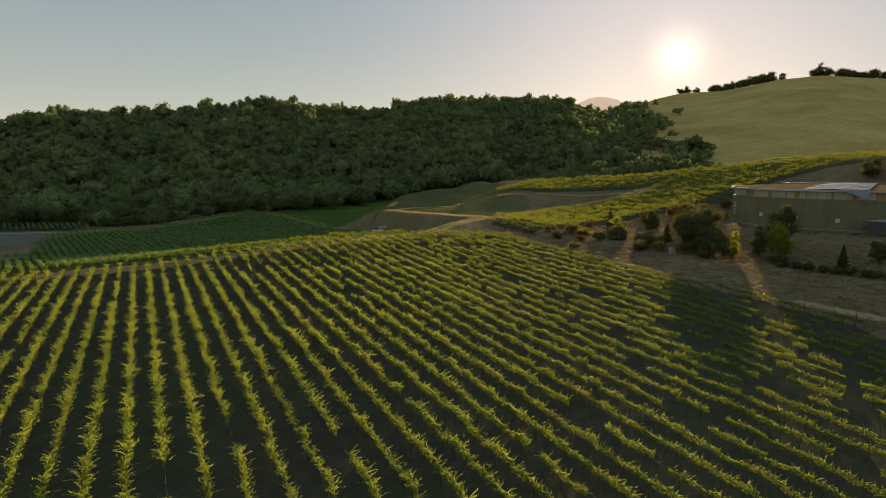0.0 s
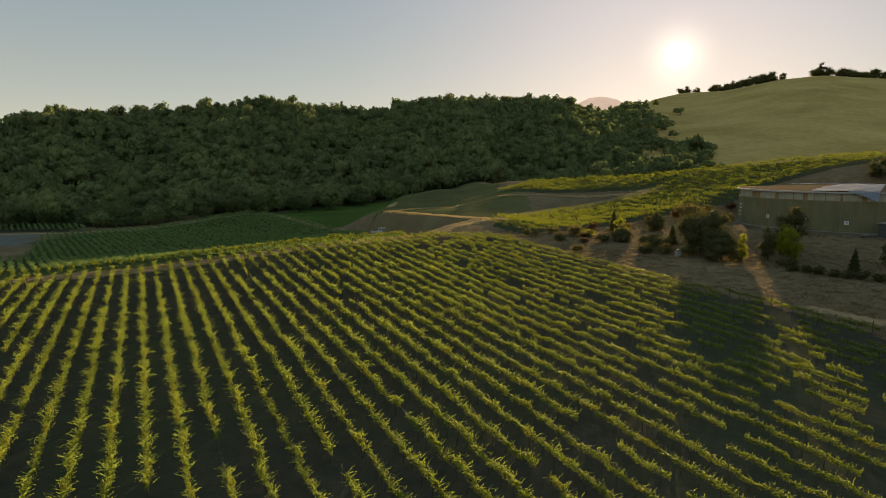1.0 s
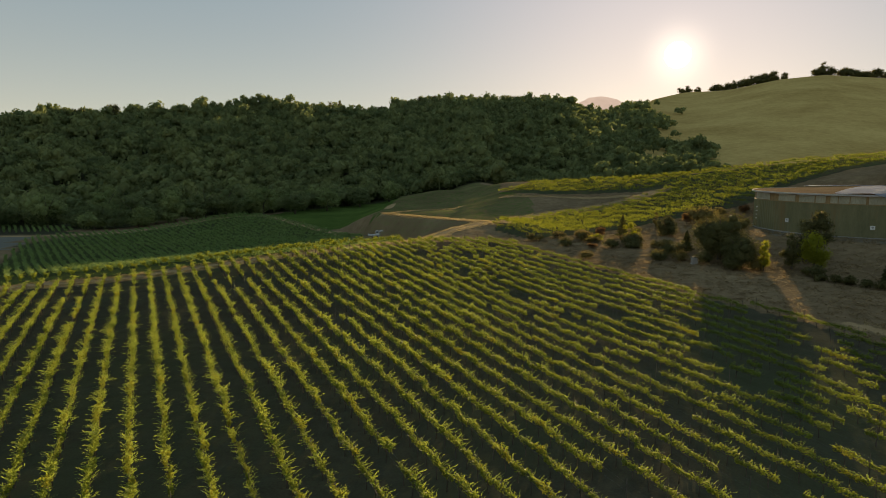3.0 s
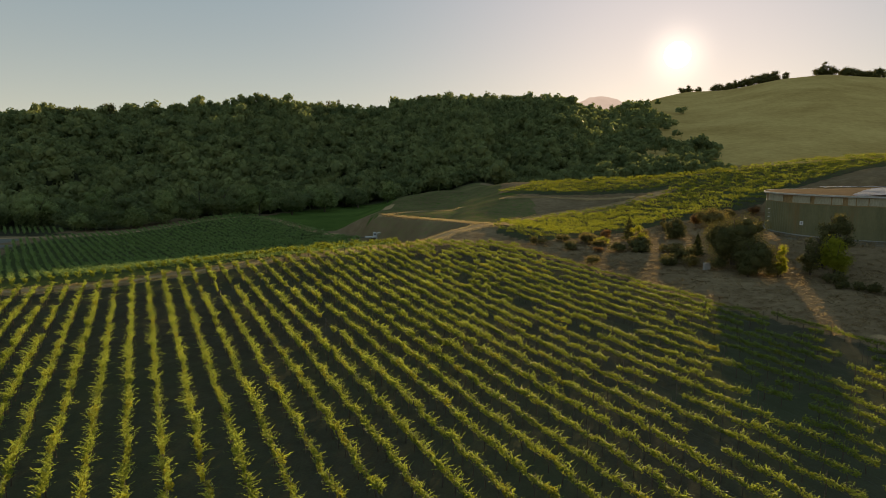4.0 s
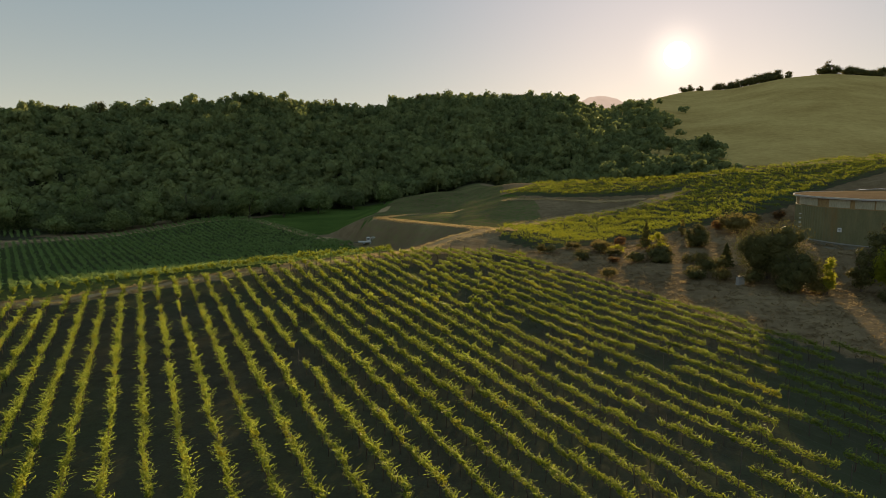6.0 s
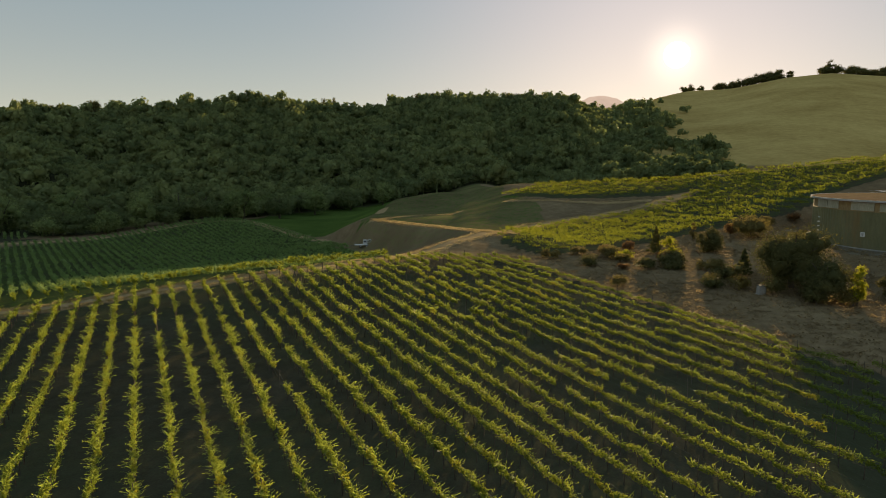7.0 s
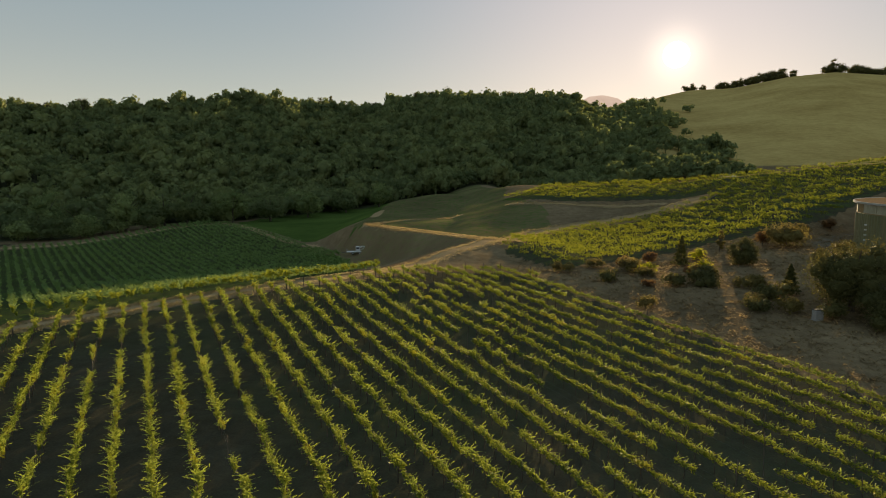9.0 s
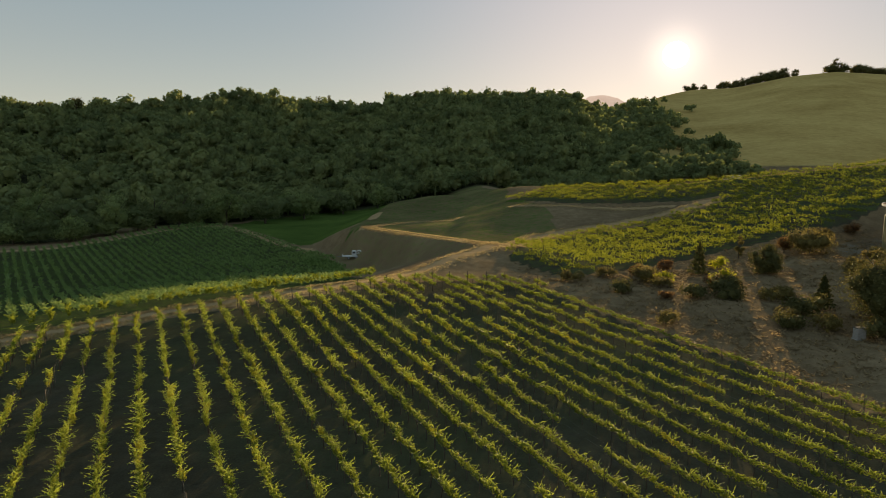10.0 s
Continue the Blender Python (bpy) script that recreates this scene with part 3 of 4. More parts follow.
def woodland():
    """The wooded hillsides: crowns and trunks by the thousand in one mesh."""
    r = np.random.default_rng(21)
    kinds = []
    for k in range(9):
        crown_k = crown(900 + k, 1.0, 0.85 if k % 3 else 1.15, 7, 24, 0.19)
        trunk_k = tube([(0, 0, -0.4), (0.02, 0, 0.4), (0, 0.03, 1.0)], (0.07, 0.055, 0.03), 4)
        kinds.append(joined(crown_k, trunk_k))
    for k in range(6):
        kinds.append(crown(950 + k, 1.0, 0.85, 5, 12, 0.25, core=True))
    spots = []
    y = 276.0
    while y < 1620:
        gap = 8.0 + 0.0035 * (y - 276)
        x = np.arange(-0.80 * y, 0.44 * y, gap)
        spots.append(np.stack([x + r.uniform(-0.42, 0.42, len(x)) * gap, y + r.uniform(-0.42, 0.42, len(x)) * gap, np.full(len(x), gap)], -1))
        y += gap * 0.95
    p = np.concatenate(spots)
    u = p[:, 0] / p[:, 1]
    foot, ridge = np.interp(u, BEARING, FOOT), np.interp(u, BEARING, RIDGE)
    s = (p[:, 1] - foot) / (ridge - foot)
    # The wood thins out into open grass towards the east; along the ridge it reaches further.
    clump = np.array([noise.noise((0.02 * a, 0.012 * b, 4.0)) + 0.5 * noise.noise((0.05 * a, 0.03 * b, 9.0)) for a, b in p[:, :2]])
    thin = np.where(s > 0.84, u > 0.30, np.clip((u - 0.19 - 0.15 * (1 - s) - 0.09 * clump) / 0.07, 0, 1))
    keep = (s > 0.012) & (s < 1.03) & (r.random(len(p)) > thin)
    p, s = p[keep], s[keep]
    base = ground_z(p[:, 0], p[:, 1])
    # Stands of taller and of lower trees, and single big ones.
    stand = np.array([noise.noise((0.03 * a, 0.03 * b, 1.0)) for a, b in p[:, :2]])
    size = p[:, 2] * np.clip(r.lognormal(-0.22, 0.22, len(p)) * (1 + 0.3 * stand), 0.5, 1.12)
    tall = r.uniform(0.75, 1.15, len(p)) * np.where((r.random(len(p)) < 0.08) & (size < 0.85 * p[:, 2]), 1.3, 1.0)
    scales = np.stack([size, size, size * tall], -1)
    places = np.stack([p[:, 0], p[:, 1], base - 0.3], -1)
    which = np.where(p[:, 1] < 600, r.integers(0, 9, len(p)), r.integers(9, 15, len(p)))
    v, f = scattered(kinds, which, places, r.uniform(0, 6.28, len(p)), scales)
    mesh = mesh_from("woodland", v, f, [WOOD_LEAF])
    hue = np.clip(0.5 + 0.26 * r.normal(size=len(p)) + 0.35 * stand, 0, 1)
    plant = np.concatenate([np.repeat(hue[which == k], len(kinds[k][0])) for k in range(len(kinds))])
    mesh.attributes.new("plant", "FLOAT", "POINT").data.foreach_set("value", plant.astype(np.float32))
    tagged(new("woodland", mesh), "dense dark green oak woodland covering the hillsides", "woodland", kind="stuff")


woodland()


# ---- far hill ----
FAR_TOP = 217


def far_hill():
    """A distant hill behind the woods, one low mound with haze in its glow."""
    x, y = np.meshgrid(np.linspace(200, 1500, 60), np.linspace(2700, 3500, 14))
    top = FAR_TOP * np.exp(-(((x - 670) / 240) ** 2)) + 0.78 * FAR_TOP * np.exp(-(((x - 930) / 300) ** 2))
    z = top * np.exp(-(((y - 3100) / 260) ** 2)) + 40 + 5 * np.array([noise.noise((a * 0.03, b * 0.03, 2.0)) for a, b in zip(x.ravel(), y.ravel())]).reshape(x.shape)
    i, j = np.meshgrid(np.arange(13), np.arange(59), indexing="ij")
    f = np.stack([i * 60 + j, i * 60 + j + 1, (i + 1) * 60 + j + 1, (i + 1) * 60 + j], -1).reshape(-1, 4)
    tagged(new("backdrop", mesh_from("backdrop", np.stack([x, y, z], -1).reshape(-1, 3), f, [HAZE_GLOW], smooth=True)), "pale mountain far behind the woods, its haze a painted glow", "mountain", kind="structure")


def haze_glow_material():
    """Mountain glowing on its own, with the haze before it put into the colour."""
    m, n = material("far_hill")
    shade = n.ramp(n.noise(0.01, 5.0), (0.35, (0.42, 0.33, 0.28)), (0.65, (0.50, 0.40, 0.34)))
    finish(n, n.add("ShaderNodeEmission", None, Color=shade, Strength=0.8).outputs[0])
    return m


HAZE_GLOW = haze_glow_material()
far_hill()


# ---- trees and shrubs ----
VALLEY_LEAF = leaf_material("valley_tree_leaf", (0.12, 0.17, 0.065), (0.26, 0.31, 0.12), (0.28, 0.33, 0.09), 0.3)
RUSSET_LEAF = leaf_material("russet_shrub_leaf", (0.09, 0.05, 0.03), (0.18, 0.10, 0.05), (0.34, 0.20, 0.06), 0.35)


def dome(seed, radius, height, lobes, per_lobe, size):
    """A bushy crown that reaches near the ground: overlapping lobes of leaves within an uneven dome."""
    q = np.random.default_rng(seed + 5)
    bits = []
    for k in range(lobes):
        d = unit(q.normal(size=3) * (1.1, 1.1, 0.2) - (0, 0, 0.7)) if k % 3 == 0 else unit(q.normal(size=3))
        lr = radius * q.uniform(0.30, 0.50)
        reach = q.uniform(0.45, 1.0)
        c = np.array([d[0] * (radius - lr) * reach, d[1] * (radius - lr) * reach, height * 0.49 + d[2] * (height * 0.51 - 0.85 * lr) * reach])
        n = unit(q.normal(size=(per_lobe, 3)) + 0.35 * d)
        p = c + n * lr * q.uniform(0.58, 1.14, (per_lobe, 1)) * np.array([1, 1, 0.85])
        p[:, 2] = np.maximum(p[:, 2], 0.05)
        bits.append(leaves(p, size, n, seed * 37 + k, 1.3))
        lat, lon = np.meshgrid(np.linspace(0.25, np.pi - 0.25, 5), np.linspace(0, 2 * np.pi, 7, endpoint=False), indexing="ij")
        sp = np.stack([np.sin(lat) * np.cos(lon), np.sin(lat) * np.sin(lon), 0.85 * np.cos(lat)], -1).reshape(-1, 3)
        sp = c + sp * lr * 0.46 * q.uniform(0.8, 1.15, (len(sp), 1))
        sp[:, 2] = np.maximum(sp[:, 2], 0.1)
        i, j = np.meshgrid(np.arange(4), np.arange(7), indexing="ij")
        bits.append((sp, np.stack([i * 7 + j, i * 7 + (j + 1) % 7, (i + 1) * 7 + (j + 1) % 7, (i + 1) * 7 + j], -1).reshape(-1, 4)))
    return joined(*bits)


def tree_meshes(seed, height, radius, lobes, per_lobe, size, mat, stem=0.22):
    """Trunk, crown and limbs as meshes."""
    r = np.random.default_rng(seed)
    rx = radius / 1.1
    rz = (height - 0.38 * rx) / 1.7
    crown_v, crown_f = dome(seed, radius, height, lobes, per_lobe, size)
    fork = 0.32 * height
    trunk = mesh_from("trunk", *tube([(0, 0, -0.3), (r.normal(0, 0.05), 0, 0.5 * fork), (0, r.normal(0, 0.08), fork)], (stem * 1.35, stem, stem * 0.85), 8), [BARK], smooth=True)
    limbs = []
    for k in range(6):
        a = k * 1.05 + r.uniform(-0.3, 0.3)
        out, topz = rx * r.uniform(0.45, 0.75), height * r.uniform(0.6, 0.85)
        mid = (out * 0.45 * math.cos(a), out * 0.45 * math.sin(a), 0.5 * (fork + topz))
        limbs.append(mesh_from("limb", *tube([(0, 0, fork * 0.9), mid, (out * math.cos(a), out * math.sin(a), topz)], (stem * 0.55, stem * 0.36, stem * 0.12), 5), [BARK], smooth=True))
    return trunk, mesh_from("crown", crown_v, crown_f, [mat]), limbs


def tree(name, label, category, x, y, height, radius, seed, lobes, per_lobe, size, mat, stem=0.22, group=""):
    top = tagged(new(name), label, category, group)
    top.location = (x, y, z_at(x, y) - (0.2 * height if y > 700 else 0.05))
    trunk, leaf, limbs = tree_meshes(seed, height, radius, lobes, per_lobe, size, mat, stem)
    stem_part = child("trunk", trunk, top)
    for limb in limbs:
        child("limb", limb, stem_part)
    child("crown", leaf, top)
    return top


def conifer(x, y, height, radius, seed, label):
    """A small pointed evergreen: whorls of drooping sprays round a straight stem."""
    r = np.random.default_rng(seed)
    top = tagged(new("conifer"), label, "conifer")
    top.location = (x, y, z_at(x, y) - 0.05)
    child("trunk", mesh_from("trunk", *tube([(0, 0, -0.2), (0, 0, 0.5 * height), (0, 0, 0.97 * height)], (0.12, 0.07, 0.02), 6), [BARK]), top)
    k = 1100
    h = r.beta(1.0, 1.5, k)
    rad = radius * (1 - h) ** 0.85 * np.sqrt(r.uniform(0.25, 1, k)) * (0.8 + 0.25 * np.sin(h * 40))
    a = r.uniform(0, 2 * np.pi, k)
    p = np.stack([rad * np.cos(a), rad * np.sin(a), height * (0.06 + 0.92 * h)], -1)
    child("crown", mesh_from("crown", *leaves(p, 0.20, np.stack([np.cos(a), np.sin(a), 0.6 + 0 * a], -1), seed + 1, 1.9), [PINE_LEAF]), top)
    return top


tree("oak_tree", "broad dark live oak with a domed crown and sunlit rim", "tree", 47.2, 119.0, 9.4, 6.1, 41, 58, 220, 0.17, OAK_LEAF, 0.34)
tree("oak_tree", "low dense oak growing against a larger one", "tree", 48.2, 113.0, 6.2, 4.3, 42, 32, 180, 0.17, OAK_LEAF, 0.2)
# Sunlit edge of the bush, built as a narrow tree of yellow leaves.
tree("lit_bush_edge", "bush edge beside the oak, its sunlight painted as yellow leaves", "tree", 50.6, 110.4, 5.3, 1.35, 43, 26, 80, 0.14, WILLOW_LEAF, 0.08)
tree("oak_tree", "tall dark oak standing over a yellow willow", "tree", 62.0, 115.0, 9.6, 2.7, 44, 20, 150, 0.21, OAK_LEAF, 0.24)
tree("willow_tree", "rounded bright yellow-green willow on dry grass", "tree", 57.6, 108.6, 7.0, 2.75, 45, 34, 150, 0.15, WILLOW_LEAF, 0.16)
tree("oak_tree", "grey-green oak growing behind a yellow willow", "tree", 59.4, 114.6, 8.3, 2.5, 56, 18, 140, 0.21, OAK_LEAF, 0.2)
tree("oak_tree", "low dark oak at the foot of taller ones", "tree", 55.4, 111.0, 6.4, 2.0, 57, 20, 130, 0.18, OAK_LEAF, 0.14)
tree("oak_tree", "dark rounded oak on the brown slope above the building", "tree", 113.0, 168.3, 6.4, 3.9, 55, 12, 110, 0.32, OAK_LEAF, 0.2)
tree("oak_tree", "dark bushy oak at the foot of the dry bank", "tree", 72.4, 104.6, 4.8, 2.4, 46, 16, 150, 0.2, OAK_LEAF, 0.2)
conifer(63.4, 100.2, 4.2, 1.2, 47, "small dark pointed cypress on the dry slope")
conifer(44.7, 127.4, 4.0, 1.4, 48, "small pointed evergreen among dry brush")
conifer(38.6, 148.3, 5.0, 1.7, 49, "slender dark evergreen by the upper vineyard")
tree("round_bush", "dense round dark green bush on pale ground", "bush", 47.4, 145.8, 5.3, 2.8, 50, 36, 130, 0.16, OAK_LEAF, 0.14).location.z -= 0.55
tree("round_bush", "rounded olive bush on the dry slope", "bush", 55.4, 138.3, 3.6, 1.9, 51, 11, 130, 0.18, SHRUB_LEAF, 0.12)
tree("small_tree", "small airy tree with backlit yellow leaves", "tree", 37.6, 138.2, 5.6, 2.1, 52, 12, 80, 0.18, WILLOW_LEAF, 0.10)
tree("spreading_shrub", "broad grey-brown spreading shrub below the vineyard", "shrub", 58.4, 154.0, 4.4, 4.6, 53, 26, 110, 0.2, SHRUB_LEAF, 0.16)
for x, y, h, rad, seed, mat, label in (
    (48.8, 157.5, 4.2, 0.9, 60, SHRUB_LEAF, "upright brown shrub below the vineyard"),
    (55.9, 157.0, 3.0, 1.8, 61, RUSSET_LEAF, "russet dry shrub at the vineyard's edge"),
    (66.8, 165.0, 2.6, 2.2, 62, SHRUB_LEAF, "low olive shrub near the round building"),
    (75.5, 171.0, 2.6, 1.9, 63, RUSSET_LEAF, "reddish dry shrub below the upper vineyard"),
    (62.0, 144.5, 3.0, 1.8, 64, SHRUB_LEAF, "yellowish shrub beside the round building"),
    (65.5, 148.5, 2.4, 1.5, 65, OAK_LEAF, "small dark shrub close to the round wall"),
    (24.5, 138.5, 1.8, 2.6, 66, OAK_LEAF, "low dark brush on the dry slope"),
    (31.5, 143.6, 1.6, 2.0, 67, WILLOW_LEAF, "low yellow-lit brush on the dry slope"),
    (29.0, 147.5, 2.2, 1.5, 68, RUSSET_LEAF, "rust-coloured brush below the vineyard"),
    (36.0, 133.0, 1.7, 3.0, 69, OAK_LEAF, "wide low thicket of dark brush"),
    (41.5, 131.5, 1.6, 2.2, 70, SHRUB_LEAF, "low dry thicket by the brush"),
    (48.8, 124.5, 2.0, 2.6, 71, OAK_LEAF, "dark undergrowth behind the large oak"),
    (46.3, 111.6, 2.4, 2.4, 78, OAK_LEAF, "dark undergrowth at the oak's foot"),
    (50.2, 110.6, 2.2, 2.2, 79, SHRUB_LEAF, "dry undergrowth at the oak's foot"),
    (55.6, 105.5, 2.4, 2.0, 80, OAK_LEAF, "dark undergrowth below the tall oak"),
    (43.6, 117.0, 2.4, 2.2, 72, OAK_LEAF, "dark undergrowth beside the large oak"),
    (37.4, 120.6, 1.8, 2.1, 81, OAK_LEAF, "dark undergrowth on the shaded slope"),
    (40.6, 119.6, 1.9, 2.0, 82, SHRUB_LEAF, "dry undergrowth on the shaded slope"),
    (34.0, 150.0, 3.4, 1.6, 73, RUSSET_LEAF, "tall russet shrub below the vineyard"),
):
    tree("shrub", label, "shrub", x, y, h, rad, seed, 8, 90, 0.20, mat, 0.07, "shrubs on the dry slope")

# A low dark hedge runs down the bank.
for n in range(9):
    x, y = 55.6 + 1.45 * n, 103.2 - 1.2 * n
    tree("hedge_plant", "low dark hedge plant on the bank", "shrub", x, y, 1.25 + 0.2 * (n % 3), 1.35 + 0.15 * (n % 2), 740 + n, 7, 80, 0.17, OAK_LEAF, 0.06, "hedge on the bank")

# Low brush scattered over the dry slope below the upper vineyard.
brush = random.Random(31)
brush_meshes = [tree_meshes(400 + k, 1.5 + 0.25 * k, 1.5 + 0.2 * k, 7, 75, 0.19, (OAK_LEAF, SHRUB_LEAF, RUSSET_LEAF, SHRUB_LEAF)[k % 4], 0.06) for k in range(6)]
for _ in range(34):
    x, y = brush.uniform(18, 50), brush.uniform(122, 152)
    lane = (x - 0.357 * y) % 9.0
    if inside(MAIN_FIELD, np.array(x), np.array(y)) or inside(UPPER_FIELD, np.array(x), np.array(y)) or lane < 2.2 or math.hypot(x - 46, y - 143) < 8 or x < 13 + 0.42 * (150 - y):
        continue
    bush = tagged(new("brush"), "low dry brush on the shaded brown slope", "shrub", "brush on the dry slope")
    big = brush.uniform(0.6, 1.25)
    bush.matrix_basis = pose(x, y, z_at(x, y) - 0.05, 0, 0, brush.uniform(0, 360)) @ Matrix.Diagonal((big * 1.2, big * 1.2, big, 1))
    trunk, leaf, limbs = brush.choice(brush_meshes)
    stem_part = child("trunk", trunk, bush)
    for limb in limbs:
        child("limb", limb, stem_part)
    child("crown", leaf, bush)

# Large trees along the foot of the wooded hill.
r = random.Random(12)
for n, (x, y, h, rad, light) in enumerate((
    (-160, 264, 15.5, 8.5, 1), (-143, 276, 16, 7.0, 1), (-178, 262, 12, 7, 0), (-126, 268, 13, 7.5, 0), (-112, 272, 15, 7.5, 1), (-104, 285, 13, 6, 0),
    (-95, 284, 14.5, 6.5, 0), (-82, 296, 14, 6.5, 1), (-70, 306, 11, 6, 0), (-58, 322, 12, 6.5, 1), (-44, 338, 11, 6, 0), (-135, 258, 9, 5, 0), (-118, 258, 8, 5, 1), (-30, 352, 11, 6, 1), (-197, 268, 13, 7, 0))):
    tree("valley_tree", "large pale green tree at the foot of the woods" if light else "large dark green tree at the foot of the woods", "tree",
         x, y, 1.1 * h, 1.2 * rad, 200 + n, 22, 110, 0.46, VALLEY_LEAF if light else WOOD_LEAF, 0.35, "trees along the valley edge")


# A thicket closes the wood's edge along the valley track and round the meadow.
thicket = random.Random(19)
thicket_meshes = [tree_meshes(640 + k, 7.5 + 0.8 * k, 5.4 + 0.4 * k, 12, 90, 0.50, (VALLEY_LEAF, WOOD_LEAF, VALLEY_LEAF, WOOD_LEAF)[k], 0.2) for k in range(4)]
WOOD_EDGE = [(-190, 270), (-166, 267), (-146, 261), (-132, 250), (-120, 258), (-111, 268), (-100, 284), (-90, 298), (-78, 324), (-58, 352), (-30, 378), (-8, 380), (18, 384)]
for (x0, y0), (x1, y1) in zip(WOOD_EDGE, WOOD_EDGE[1:]):
    for k in range(max(2, int(math.hypot(x1 - x0, y1 - y0) / 6.5))):
        s = (k + thicket.uniform(0.1, 0.9)) / max(2, int(math.hypot(x1 - x0, y1 - y0) / 6.5))
        x, y = x0 + s * (x1 - x0) + thicket.uniform(-1.5, 1.5), y0 + s * (y1 - y0) + thicket.uniform(-1, 4)
        kind = thicket.randrange(4)
        bush = tagged(new("thicket_tree"), "bushy pale green tree at the wood's edge" if kind % 2 == 0 else "bushy dark green tree at the wood's edge", "tree", "thicket along the wood's edge")
        big = thicket.uniform(0.75, 1.2)
        bush.matrix_basis = pose(x, y, z_at(x, y) - 0.2, 0, 0, thicket.uniform(0, 360)) @ Matrix.Diagonal((big * 1.1, big * 1.1, big, 1))
        stem_part = child("trunk", thicket_meshes[kind][0], bush)
        for limb in thicket_meshes[kind][2]:
            child("limb", limb, stem_part)
        child("crown", thicket_meshes[kind][1], bush)

# Single trees that stand over the wood along its ridge: bearing, height, spread.
for n, (u, h, rad) in enumerate((
    (-0.504, 18.1, 7.0), (-0.516, 15.2, 3.9), (-0.466, 14.7, 4.0), (-0.585, 14.0, 7.3), (-0.558, 15.0, 6.0), (-0.387, 13.2, 5.7), (-0.350, 13.2, 4.8), (-0.302, 17.9, 5.5), (-0.288, 18.2, 6.1), (-0.273, 15.6, 5.1),
    (-0.254, 16.0, 2.6), (-0.173, 15.5, 5.0), (-0.158, 16.8, 3.9), (-0.136, 15.3, 2.3), (-0.123, 16.9, 2.3), (-0.097, 14.7, 5.3), (-0.037, 15.6, 7.5), (-0.015, 13.8, 6.4), (0.027, 16.2, 3.3), (0.098, 15.1, 8.5))):
    d = 0.985 * float(np.interp(u, BEARING, RIDGE)) - 4
    slim = rad < 3.5
    top = tree("ridge_tree", "slender airy tree standing over the wooded ridge" if slim else "broad dark tree crowning the wooded ridge", "tree", u * d, d, h, rad, 860 + n, 12 if slim else 22, 26 if slim else 52, 0.62 if slim else 0.72, OAK_LEAF, 0.25, "trees on the wooded ridge")
    top.location.z = z_at(u * d, d) - 0.6

# Oaks along the crest of the grass hill: bearing, height, spread.
for n, (u, h, rad) in enumerate((
    (0.364, 9, 8), (0.373, 10, 8), (0.388, 7, 6), (0.413, 9, 9), (0.430, 9, 8), (0.442, 11, 9), (0.454, 11, 9), (0.466, 12, 10), (0.478, 12, 10), (0.490, 13, 9), (0.499, 12, 8),
    (0.519, 12, 5), (0.568, 12, 9), (0.575, 19, 6), (0.585, 13, 9), (0.606, 13, 9), (0.617, 13, 9), (0.628, 11, 9), (0.640, 9, 8), (0.657, 15, 8), (0.673, 12, 8), (0.69, 10, 9))):
    d = float(np.interp(u, BEARING, RIDGE)) - 8
    for back in ((0, 22) if 0.40 < u < 0.505 or u > 0.56 else (0,)):
        tree("crest_oak", "dark oak against the bright sky on the grass hill's crest", "tree", u * (d - back) + 5 * back / 22, d - back, (2.0 if u < 0.51 else 1.5) * h + 2.0, 1.6 * rad, 800 + n + back, 18, 44, 1.15, OAK_LEAF, 0.4, "oaks on the far crest")


